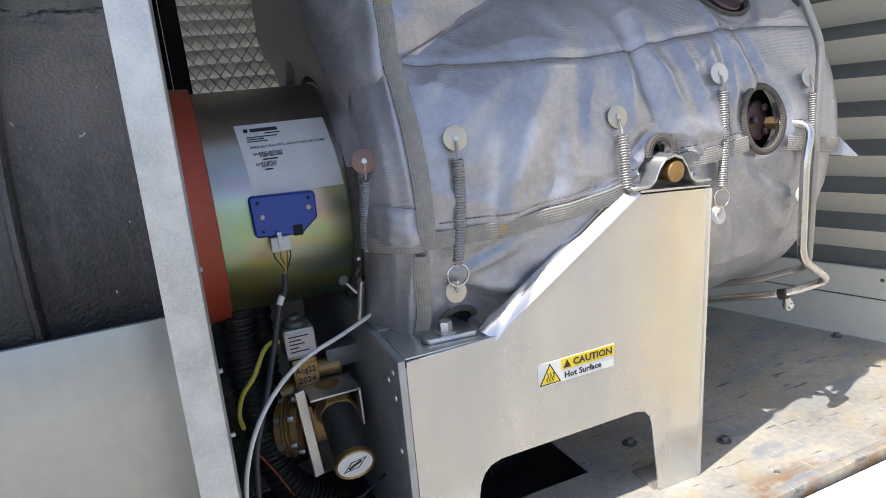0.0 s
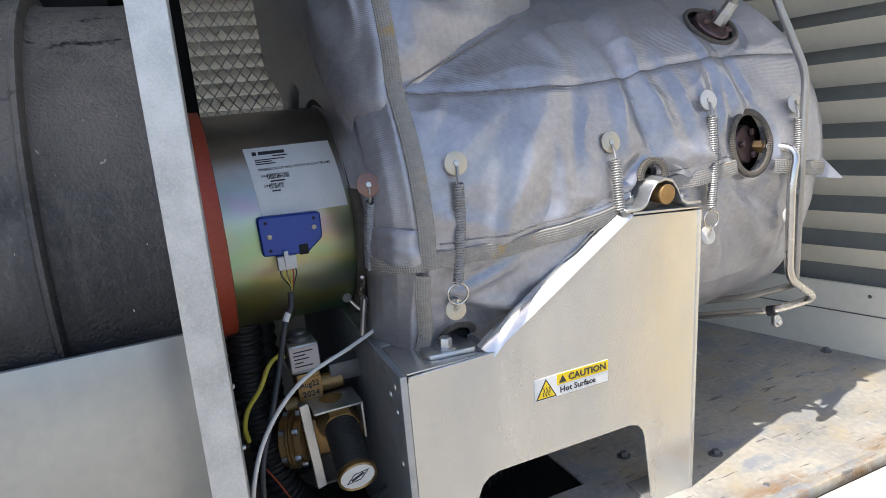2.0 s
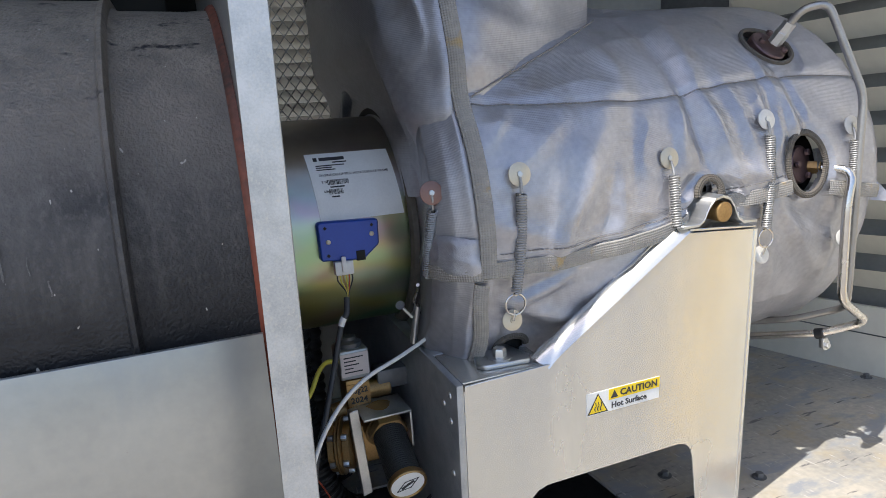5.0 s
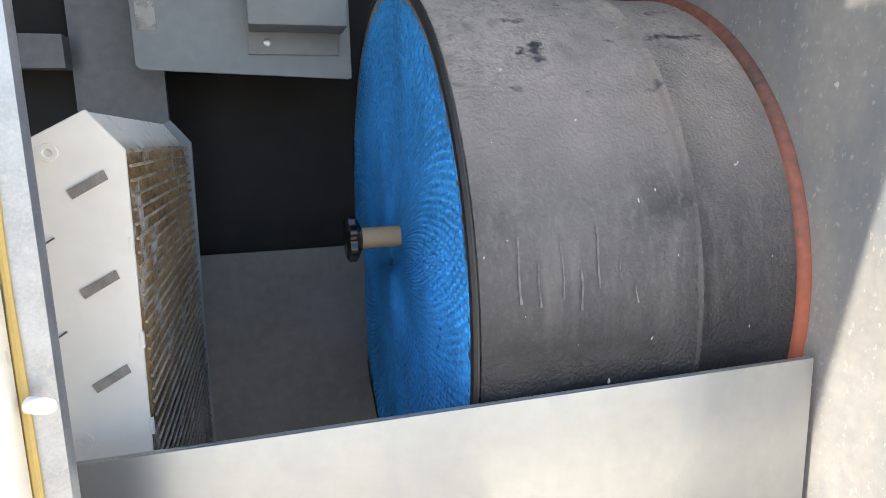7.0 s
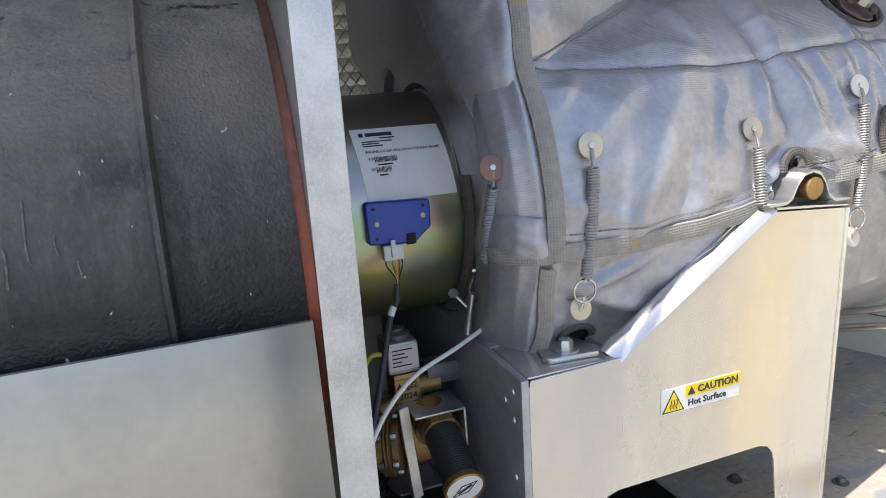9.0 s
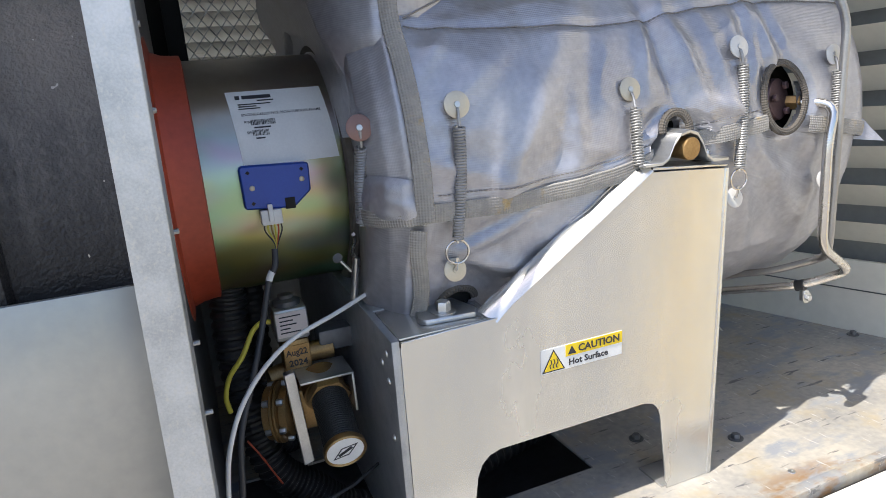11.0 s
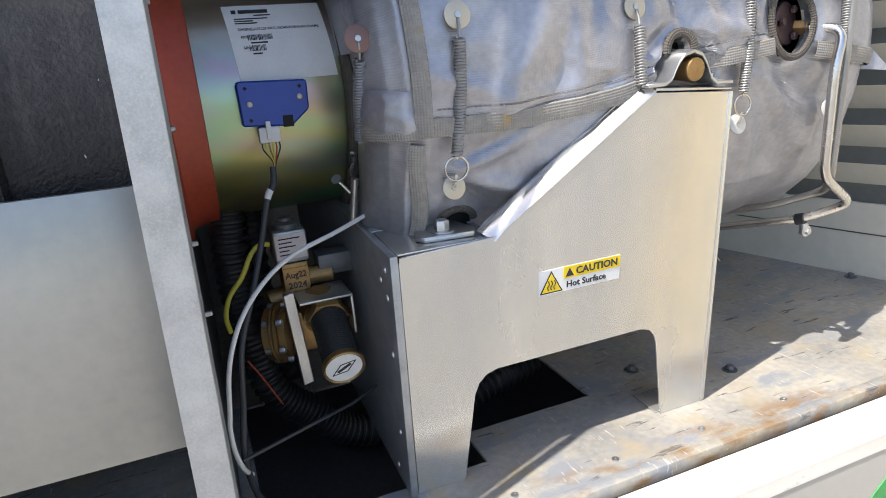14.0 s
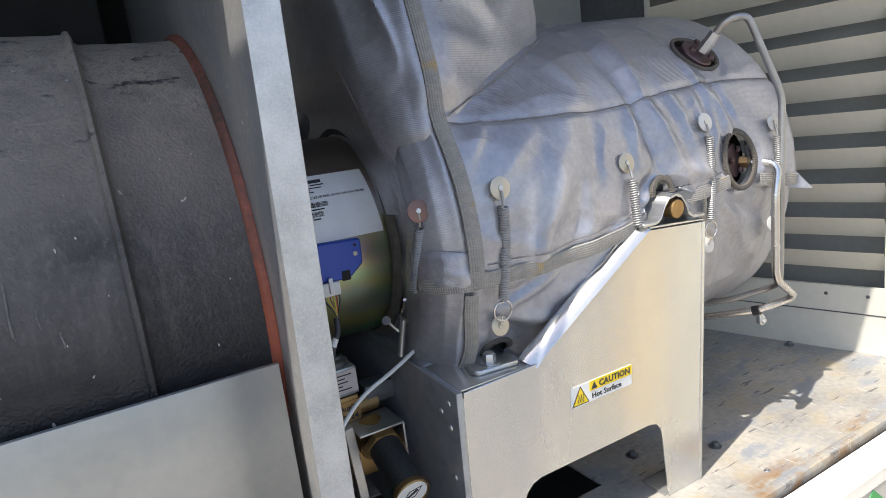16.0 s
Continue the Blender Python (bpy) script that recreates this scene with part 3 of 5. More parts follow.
FOLDS = [   # from (x, z) to (x, z), width, height
    (0.36, 0.345, 0.53, 0.440, 0.030, 0.009), (0.258, 0.610, 0.510, 0.715, 0.030, -0.010),
    (0.49, 0.66, 0.55, 0.40, 0.075, -0.010), (0.30, 0.50, 0.36, 0.55, 0.05, 0.006), (0.38, 0.50, 0.33, 0.42, 0.016, 0.007), (0.44, 0.53, 0.42, 0.45, 0.014, 0.007), (0.67, 0.58, 0.66, 0.50, 0.014, 0.008), (0.26, 0.47, 0.33, 0.445, 0.010, 0.005),
    (0.29, 0.372, 0.40, 0.415, 0.010, 0.007), (0.29, 0.36, 0.41, 0.33, 0.011, 0.008), (0.27, 0.35, 0.25, 0.31, 0.009, 0.005),
    (0.30, 0.385, 0.345, 0.40, 0.008, -0.006), (0.30, 0.35, 0.33, 0.315, 0.010, -0.008),
    (0.43, 0.585, 0.345, 0.47, 0.022, 0.006), (0.36, 0.58, 0.30, 0.535, 0.015, 0.004), (0.47, 0.58, 0.40, 0.44, 0.020, -0.006),
    (0.56, 0.60, 0.575, 0.50, 0.010, -0.009), (0.585, 0.595, 0.60, 0.52, 0.012, 0.007), (0.545, 0.59, 0.535, 0.53, 0.010, 0.006),
    (0.63, 0.60, 0.645, 0.49, 0.012, 0.005), (0.69, 0.59, 0.685, 0.47, 0.010, -0.006), (0.50, 0.455, 0.60, 0.485, 0.009, 0.008),
    (0.47, 0.45, 0.57, 0.465, 0.007, -0.007), (0.52, 0.47, 0.56, 0.51, 0.010, -0.006), (0.62, 0.50, 0.70, 0.47, 0.010, 0.006),
    (0.70, 0.44, 0.78, 0.36, 0.014, 0.007), (0.74, 0.43, 0.86, 0.38, 0.013, -0.007), (0.68, 0.40, 0.74, 0.28, 0.014, 0.006),
    (0.80, 0.42, 0.83, 0.30, 0.013, 0.006), (0.70, 0.64, 0.73, 0.54, 0.012, 0.007), (0.735, 0.62, 0.745, 0.545, 0.010, -0.006),
    (0.55, 0.70, 0.56, 0.61, 0.016, -0.009), (0.60, 0.72, 0.575, 0.62, 0.015, 0.006), (0.45, 0.69, 0.47, 0.62, 0.016, 0.006),
    (0.26, 0.56, 0.30, 0.60, 0.010, 0.005), (0.275, 0.50, 0.27, 0.43, 0.012, 0.005), (0.31, 0.43, 0.42, 0.445, 0.012, 0.005),
]
DENTS = [(0.739, 0.497, 0.044, 0.004), (0.757, 0.666, 0.044, 0.004), (0.580, 0.445, 0.042, 0.018)]


def wrinkle(x, th, amp=1.0):
    """Folds of the cloth: soft ridges, placed folds, stitched grooves and openings."""
    a = noise.noise((x * 7, th * 2.2, 1.3))
    b = 1 - abs(noise.noise((x * 9 + th * 1.7, th * 4 - x * 3, 5.1))) * 2
    c = noise.noise((x * 24 - th * 5, th * 9 + x * 8, 9.7))
    w = 0.004 * a + 0.0016 * max(b, 0) ** 3 + 0.0005 * c + 0.0005 * max(0, 1 - abs(noise.noise((x * 17 - th * 3, th * 6 + x * 9, 2.2))) * 2.4) ** 3
    if -1.2 < th < 1.3:
        z = AZ + 0.285 * math.sin(th)
        for x0, z0, x1, z1, wd, h in FOLDS:
            dx, dz = x1 - x0, z1 - z0
            t = ((x - x0) * dx + (z - z0) * dz) / (dx * dx + dz * dz)
            if -0.37 < t < 1.37:
                bend = 0.12 * math.sin(t * 3 + x0 * 40) * wd
                d = ((x - x0) * dz - (z - z0) * dx) / math.hypot(dx, dz) + bend
                e = max(0.0, 1 - abs(t - 0.5) * 1.15) ** 0.7
                w += 1.05 * h * e * math.exp(-(d / wd) ** 2)
        zs = seam_z(x)
        w -= 0.0024 * math.exp(-((z - zs) / 0.005) ** 2)
        if z > 0.46:
            w -= 0.003 * math.exp(-((x - 0.712) / 0.007) ** 2)
        for dxc, dzc, rad, dep in DENTS:
            q = math.hypot(x - dxc, (z - dzc)) / rad
            if q < 1.25:
                w -= dep * max(0.0, min(1.0, (1.2 - q) / 0.25))
    return amp * w


def seam_z(x):
    return 0.607 - 0.010 * math.sin((x - 0.25) * 9) * (x > 0.25)


def hem_z(x):
    pts = [(0.10, 0.410), (0.244, 0.410), (0.353, 0.409), (0.473, 0.420), (0.617, 0.449), (0.716, 0.459), (0.95, 0.425), (1.2, 0.42)]
    for (a, za), (b, zb) in zip(pts, pts[1:]):
        if x <= b:
            return za + (zb - za) * (x - a) / (b - a)
    return 0.42


def surf(x, th, lift=0.0):
    r = body_radius(x) + lift
    fade = min(1, max(0.25, (x - 0.225) / 0.05))
    r += wrinkle(x, th) * fade
    return Vector((x, AY - r * math.cos(th), AZ + r * math.sin(th)))


XS = lin(0.242, 0.85, 220) + [0.85 + 0.10 * math.sin(math.pi / 2 * k / 26) for k in range(1, 27)]
def end_pt(u, th):
    k = min(int(u), len(END) - 2)
    t = u - k
    x, r = (END[k][c] + (END[k + 1][c] - END[k][c]) * t for c in (0, 1))
    swell = 0.006 * noise.noise((math.cos(th) * 2.5, math.sin(th) * 2.5, u * 0.5)) + 0.004 * max(0, 1 - abs(noise.noise((th * 2.1, u * 0.35, 4.4))) * 2.2) ** 3
    return Vector((x - swell * min(1, u), AY - r * math.cos(th), AZ + r * math.sin(th) + 0.004 * min(1, u) * noise.noise((th * 3, u, 8.8))))


endc = grid(end_pt, lin(0, 8, 60), lin(-math.pi, math.pi, 200), lambda u, th: (u * 0.03, th * 0.2))
part("end_cover", endc, CLOTH, bl, smooth=60)
low = grid(lambda x, th: surf(x, th, -0.006), [x for x in XS if x >= 0.24], lin(-math.pi * 0.98, -1.2, 40) + lin(-1.19, 0.2, 150), lambda x, th: (x, th * 0.28), True)
part("lower_cover", low, CLOTH, bl, smooth=60)


def flap_pt(x, v):
    """The upper cover: v 0 at its hem, 1 at the back."""
    t0 = math.asin(max(-0.9, min(0.9, (hem_z(x) - AZ) / max(0.12, body_radius(x)))))
    th = t0 + (math.pi * 0.95 - t0) * v
    lift = 0.004 - 0.008 * max(0, 1 - v * 60)
    return surf(x, th, lift)


up = grid(flap_pt, [x for x in XS if x >= 0.24], [0, 0.006, 0.012, 0.02] + lin(0.026, 0.45, 130) + lin(0.46, 1, 40), lambda x, v: (x, v * 0.8), True)
part("upper_cover", up, CLOTH, bl, smooth=60)

rim = bmesh.new()
bm_lathe(rim, [(0.206, 0.1488), (0.202, 0.1510), (0.201, 0.156), (0.204, 0.162), (0.211, 0.164)], AX, 96, False)
part("neck_binding", rim, BINDING, bl)
# upper sleeve round the duct that rises from the turbine
def sleeve_front(x, z):
    zs = 0.605 + 0.41 * (max(x, 0.252) - 0.252)
    up = min(1.0, max(0.0, (z - zs) / 0.05))
    return 0.812 + 0.263 * (z - 0.605) + 0.368 * (max(x, 0.235) - 0.252) - 0.012 * up * up * (3 - 2 * up) * (x > 0.25) + 0.35 * max(0.0, zs - 0.004 - z)


def sleeve_pt(u, z):
    ring = [(0.195, 1.35), (0.190, 1.15), (0.186, sleeve_front(0.2, z) + 0.115), (0.200, sleeve_front(0.2, z) + 0.058), (0.226, sleeve_front(0.24, z) + 0.018), (0.262, sleeve_front(0.26, z)), (0.36, sleeve_front(0.36, z) - 0.004), (0.480, sleeve_front(0.48, z)), (0.506, sleeve_front(0.50, z) + 0.022), (0.516, 1.05), (0.50, 1.35)]
    k = u * (len(ring) - 1)
    i = min(int(k), len(ring) - 2)
    t = k - i
    q = [Vector((*ring[min(max(j, 0), len(ring) - 1)], 0)) for j in (i - 1, i, i + 1, i + 2)]
    p = 0.5 * ((2 * q[1]) + (q[2] - q[0]) * t + (2 * q[0] - 5 * q[1] + 4 * q[2] - q[3]) * t * t + (3 * q[1] - q[0] - 3 * q[2] + q[3]) * t ** 3)
    w = 0.010 * noise.noise((u * 7 + z * 3, z * 5 - u * 4, 3.3)) + 0.011 * max(0, 1 - abs(noise.noise((u * 5 - z * 5, z * 7 + u * 6, 7.7))) * 2.4) ** 2 + 0.004 * max(0, math.sin(z * 95 + u * 30)) * math.exp(-((u - 0.56) / 0.05) ** 2)
    dg = ((p.x - 0.258) * 0.105 - (z - 0.610) * 0.236) / 0.258
    if 0.245 < p.x < 0.50 and p.y < 1.0:
        w -= 0.006 * math.exp(-(dg / 0.008) ** 2)
    w *= min(1.0, abs(p.x - 0.246) / 0.035) if p.y < 0.98 else 1.0
    w *= min(1.0, max(0.0, (z - 0.62 - 0.41 * max(0.0, p.x - 0.252)) / 0.08))
    if p.x < 0.27:
        back = min(1.0, max(0.0, (p.y - 0.86) / 0.08))
        k = min(1.0, max(0.0, (0.60 + 0.11 * back - z) / 0.08))
        p.x += 0.026 * k * k * (3 - 2 * k) - 0.011
    return Vector((p.x - w * 0.5, p.y - w, z))


slv = grid(sleeve_pt, lin(0, 1, 140), lin(0.50, 1.12, 90), lambda u, z: (u * 0.9, z))
part("upper_sleeve", slv, CLOTH, bl, smooth=60)


def ribbon(name, pts, nrm, width, material, lift=0.002, sag=0.0):
    """A flat band along points; nrm gives the outward direction at a point."""
    P = [Vector(p) for p in pts]
    for _ in range(3):
        P = [P[0]] + [(a + b * 2 + c) / 4 for a, b, c in zip(P, P[1:], P[2:])] + [P[-1]]
    bm = bmesh.new()
    lay = bm.loops.layers.uv.new("UVMap")
    rows, s = [], 0.0
    for i, p in enumerate(P):
        t = (P[min(i + 1, len(P) - 1)] - P[max(i - 1, 0)]).normalized()
        n = nrm(p).normalized()
        side = t.cross(n).normalized()
        if i:
            s += (p - P[i - 1]).length
        row = []
        for k, (c, h) in enumerate(((-0.5, -0.004), (-0.47, 0.6), (-0.2, 1.0), (0.2, 1.0), (0.47, 0.6), (0.5, -0.004))):
            row.append((bm.verts.new(p + side * width * c + n * (lift * h - (0.001 if h < 0 else 0))), (s, (c + 0.5) * width)))
        rows.append(row)
    for a, b in zip(rows, rows[1:]):
        for k in range(5):
            f4 = (a[k], b[k], b[k + 1], a[k + 1])
            fc = bm.faces.new([v for v, _ in f4])
            for lp, (_, uv) in zip(fc.loops, f4):
                lp[lay].uv = uv
    bmesh.ops.recalc_face_normals(bm, faces=bm.faces[:])
    return part(name, bm, material, bl, smooth=60)


def out_n(p):
    return Vector((0, p.y - AY, p.z - AZ))


def on_body(x, z, lift=0.006):
    r = body_radius(x)
    return surf(x, math.asin(max(-1, min(1, (z - AZ) / r))), lift)


ribbon("hem_band", [on_body(x, hem_z(x) + 0.011) for x in lin(0.242, 0.704, 70)], out_n, 0.020, TAPE)
ribbon("hem_band", [on_body(x, hem_z(x) + 0.011) for x in lin(0.774, 0.93, 24)], out_n, 0.020, TAPE)
def edge_pt(z):
    """A point of the blanket's front corner, on the body or on the sleeve above it, whichever stands further out."""
    q = min((sleeve_pt(u, z) for u in lin(0.35, 0.65, 160)), key=lambda p: abs(p.x - 0.243) + (p.y > 1.05))
    y = min(on_body(0.246, min(z, 0.70)).y, q.y - 0.002) if z > 0.60 else on_body(0.246, z).y
    return Vector((0.245 - 0.003 * min(1, (z - 0.41) / 0.19), y, z))


ribbon("edge_band", [edge_pt(z) for z in lin(0.412, 1.10, 70)], lambda p: Vector((-0.45, -1, 0.2)), 0.019, TAPE, 0.004)
ribbon("lower_band", [on_body(0.240 + 0.003 * math.sin(k * 0.3), z, 0.002) for k, z in enumerate(lin(0.295, 0.405, 20))], lambda p: Vector((-0.5, -1, 0)), 0.018, TAPE, 0.004)

# ---- engine bracket ----
BY = 0.772
brk = thing("engine_bracket", "folded galvanised engine bracket with a cut-out foot and warning label", "bracket")
bm = bmesh.new()
face = [(0.206, 0.0), (0.268, 0.0), (0.286, 0.112), (0.292, 0.126), (0.302, 0.135), (0.316, 0.139), (0.524, 0.139), (0.538, 0.135), (0.547, 0.125), (0.551, 0.112), (0.566, 0.0), (0.638, 0.0), (0.641, 0.424), (0.526, 0.432), (0.322, 0.300), (0.206, 0.296)]
bm_prism(bm, face, "y", BY, BY + 0.003, 0.0005)
part("front_plate", bm, BRIGHT, brk)
bm = bmesh.new()
lip = grid(lambda u, v: Vector((0.318 + (0.527 - 0.318) * u - 0.006 * math.sin(v * 1.9) * (1 + 1.2 * max(0, 1 - u * 6) ** 2), BY - 0.0015 + 0.024 * v, 0.2985 + (0.4335 - 0.2985) * u + 0.010 * math.sin(v * 1.9) - 0.004 * max(0, 1 - u * 9) ** 2)), lin(0, 1, 40), lin(0, 1, 10))
bmesh.ops.solidify(lip, geom=lip.faces[:], thickness=0.0025)
join(bm, lip)
bm_prism(bm, [(0.528, 0.4335), (0.641, 0.4255), (0.641, 0.4285), (0.528, 0.437)], "y", BY, BY + 0.055, 0.0008)
part("sloping_flange", bm, BRIGHT, brk)
bm = bmesh.new()
bm_box(bm, 0.206, 0.322, BY + 0.0035, BY + 0.09, 0.2965, 0.2995, 0.001)
part("top_flange", bm, BRIGHT, brk)
bm = bmesh.new()
bm_box(bm, 0.636, 0.643, BY - 0.001, BY + 0.05, 0.0, 0.424, 0.001)
bm_box(bm, 0.560, 0.643, BY + 0.004, BY + 0.05, 0.0, 0.003, 0.0008)
part("side_flange", bm, BRIGHT, brk)
bm = bmesh.new()
bm_box(bm, 0.196, 0.2055, BY - 0.002, BY + 0.60, 0.0, 0.300, 0.002)
bm_box(bm, 0.196, 0.240, BY + 0.0915, BY + 0.60, 0.296, 0.300, 0.001)
side_plate = part("side_plate", bm, SPANGLE, brk, "shaded zinc side plate with rivets")
for y, z in ((0.79, 0.28), (0.81, 0.262), (0.79, 0.248), (0.79, 0.18), (0.79, 0.08), (0.81, 0.02)):
    bm = bmesh.new()
    bm_lathe(bm, [(0, 0.004), (0.0015, 0.0035), (0.003, 0.001)], at((0.196, y, z), (-1, 0, 0)), 12)
    part("rivet", bm, ZINC, side_plate)
bm = bmesh.new()
bm_box(bm, 0.2035, 0.2065, BY - 0.0015, BY + 0.004, 0.2915, 0.2985)
part("corner_notch", bm, BLACK_AND_SHADE, brk)
foot = thing("mounting_foot", "grey mounting lug bolted on the bracket's shelf", "mounting")
bm = bmesh.new()
bm_prism(bm, [(0.244, 0.79), (0.30, 0.785), (0.308, 0.80), (0.296, 0.84), (0.25, 0.845), (0.236, 0.80)], "z", 0.300, 0.306, 0.0015)
part("lug", bm, ZINC, foot)
bm = bmesh.new()
bolt_mesh(bm, (0.270, 0.806, 0.3062), (0, 0, 1), 0.0085, 0.012)
part("bolt", bm, ZINC, foot)

# saddle clamp on the bracket's top
cl = thing("pipe_saddle", "folded steel saddle holding a brass pin on the bracket", "clamp")
bm = bmesh.new()
prof = [(0.515, 0.438), (0.540, 0.438), (0.549, 0.443), (0.556, 0.458), (0.565, 0.468), (0.578, 0.471), (0.590, 0.467), (0.598, 0.457), (0.606, 0.441), (0.616, 0.434), (0.640, 0.433)]
outer = [(x, z + 0.004) for x, z in prof]
bm_prism(bm, prof + outer[::-1], "y", BY - 0.002, BY + 0.05, 0.0006)
part("strap", bm, ZINC, cl)
bm = bmesh.new()
bm_lathe(bm, [(0, 0.0120), (0.001, 0.0130), (0.10, 0.0130)], at((0.580, BY - 0.004, 0.4530), (0, 1, 0)), 32)
part("pin", bm, BRASS, cl, "turned brass pin")
bm = bmesh.new()
bolt_mesh(bm, (0.528, BY + 0.02, 0.4422), (0, 0, 1), 0.006, 0.007)
part("bolt", bm, ZINC, cl)
bm = bmesh.new()
bolt_mesh(bm, (0.624, BY + 0.02, 0.4375), (0, 0, 1), 0.006, 0.007)
part("bolt", bm, ZINC, cl)
# warning label
lab = thing("warning_label", "white and yellow caution hot surface sticker on the bracket", "label")
bm = bmesh.new()
bm_box(bm, 0.372, 0.486, BY - 0.0009, BY, 0.218, 0.248)
part("sheet", bm, LABELM, lab, "white sticker", 0)
bm = bmesh.new()
bm_box(bm, 0.4055, 0.486, BY - 0.0014, BY - 0.0009, 0.2335, 0.248)
part("band", bm, YELLOW, lab, "yellow band", 0)
bm = bmesh.new()
bm_prism(bm, [(0.3735, 0.2195), (0.4045, 0.2195), (0.389, 0.2465)], "y", BY - 0.0014, BY - 0.0009)
part("sign_border", bm, INK, lab, smooth=0)
bm = bmesh.new()
bm_prism(bm, [(0.3762, 0.2212), (0.4018, 0.2212), (0.389, 0.2435)], "y", BY - 0.0019, BY - 0.0014)
part("sign", bm, YELLOW, lab, smooth=0)
for k in range(3):
    bm = bmesh.new()
    bm_tube(bm, curve_points([(0.3845 + 0.0042 * k, BY - 0.002, 0.2235), (0.3835 + 0.0042 * k, BY - 0.002, 0.227), (0.3858 + 0.0042 * k, BY - 0.002, 0.2305), (0.3845 + 0.0042 * k, BY - 0.002, 0.235)], 4), 0.0006, 6)
    part("heat_wave", bm, INK, lab)
FRONT = Matrix.Rotation(radians(90), 4, "X")
bm = bmesh.new()
bm_prism(bm, [(0.4085, 0.2358), (0.4195, 0.2358), (0.414, 0.2458)], "y", BY - 0.0019, BY - 0.0014)
part("small_sign", bm, INK, lab, smooth=0)
text("lettering", "CAUTION", 0.0125, Matrix.Translation((0.4225, BY - 0.0016, 0.2366)) @ FRONT, INK, lab, width=0.059)
text("lettering", "Hot Surface", 0.0108, Matrix.Translation((0.4095, BY - 0.0011, 0.2222)) @ FRONT, INK, lab, width=0.056)

# the bracket leans slightly forward, and its fittings with it
TILT = Matrix.Translation((0, 0.781, 0)) @ Matrix.Rotation(radians(3.6), 4, "X") @ Matrix.Translation((0, -BY, 0)) @ Matrix.Diagonal((0.978, 1, 1, 1))
for ob in (brk, foot, cl, lab):
    ob.matrix_basis = TILT

# ---- springs that lace the blanket ----
def lacing(top, low_end, tag_mat, ring=True, tag_low=True, label=""):
    t = thing("lacing_spring", label or "steel lacing spring hooked between round tags on the blanket", "spring", "springs on the blanket")
    A, B = Vector(top), Vector(low_end)
    n = out_n(A).normalized() * 0.9 + Vector((-0.05, -0.5, 0))
    n.normalize()
    d = (B - A).normalized()
    bm = bmesh.new()
    bm_lathe(bm, [(0, 0.0135), (0.0012, 0.0135), (0.0015, 0.013), (0.0015, 0.003)], at(A, n), 28)
    tg = part("tag", bm, tag_mat, t)
    bm = bmesh.new()
    bm_lathe(bm, [(0.0012, 0.0035), (0.003, 0.003), (0.0032, 0.001)], at(A, n), 12)
    part("rivet", bm, ZINC, tg)
    s0, s1 = A + d * 0.022 + n * 0.008, A + d * ((B - A).length * (0.80 if ring else 0.97)) + n * 0.007
    bm = bmesh.new()
    bm_tube(bm, [A + n * 0.003 + d * 0.004, A + n * 0.006 + d * 0.011, s0], 0.0018, 8)
    u, v = d.orthogonal().normalized(), d.cross(d.orthogonal()).normalized()
    L = (s1 - s0).length
    turns = int(L / 0.0030)
    bend = Vector((0.010 * (1 if ring else -0.5), -0.002, 0))
    helix = []
    for k in range(turns * 8 + 1):
        q = k / (turns * 8)
        a = 2 * math.pi * k / 8
        helix.append(s0 + (s1 - s0) * q + bend * math.sin(math.pi * q) * 0.25 + (u * math.cos(a) + v * math.sin(a)) * 0.0054)
    bm_tube(bm, helix, 0.0014, 5)
    part("coil", bm, SPRING, t)
    if ring:
        c = s1 + d * 0.014
        bm = bmesh.new()
        side = d.cross(n).normalized()
        bm_tube(bm, [c + (d * math.cos(a) + side * math.sin(a)) * 0.0125 for a in [2 * math.pi * k / 24 for k in range(25)]], 0.0013, 8)
        bm_tube(bm, [s1, s1 + d * 0.004], 0.0014, 6)
        part("ring", bm, STEEL, t)
    if tag_low:
        bm = bmesh.new()
        bm_lathe(bm, [(0, 0.0125), (0.0012, 0.0125), (0.0015, 0.012), (0.0015, 0.003)], at(B, n), 28)
        bm_lathe(bm, [(0.0012, 0.0035), (0.003, 0.003), (0.0032, 0.001)], at(B, n), 12)
        part("lower_tag", bm, tag_mat, t)
        bm = bmesh.new()
        bm_tube(bm, [B + n * 0.003, B - d * 0.008 + n * 0.006, B - d * 0.014 + n * 0.006], 0.0016, 6)
        part("hook", bm, STEEL, t)
    return t


lacing(on_body(0.287, 0.522, 0.010), on_body(0.276, 0.359, 0.004), TAG)
lacing(on_body(0.506, 0.524, 0.008), on_body(0.503, 0.435, 0.004), TAG, ring=False, tag_low=False)
lacing(on_body(0.661, 0.556, 0.010), on_body(0.660, 0.382, 0.008), TAGW)
lacing(on_body(0.824, 0.541, 0.010), on_body(0.814, 0.386, 0.008), TAGW)
lacing((0.197, 0.806, 0.511), (0.198, 0.852, 0.405), TAGR, ring=False, tag_low=False, label="steel lacing spring hung from a brown round tag")

# ---- bleed pipes at the blanket's end ----
pp = thing("bleed_pipe", "bent polished steel pipe with nut and bolted round flange", "pipe", "bleed pipes")
bm = bmesh.new()
bm_tube(bm, rounded([(0.775, 0.80, 0.489), (0.805, 0.752, 0.484), (0.791, 0.750, 0.44), (0.788, 0.75, 0.300), (0.872, 0.768, 0.247), (0.845, 0.82, 0.219), (0.72, 1.10, 0.15)], 0.022), 0.0062, 16)
part("tube", bm, STEEL, pp)
bm = bmesh.new()
bm_lathe(bm, [(-0.02, 0.011), (0.0, 0.011), (0.001, 0.010), (0.018, 0.010)], at((0.772, 0.800, 0.489), (0.6, -0.8, -0.05)), 6)
part("nut", bm, BRASS, pp)
bm = bmesh.new()
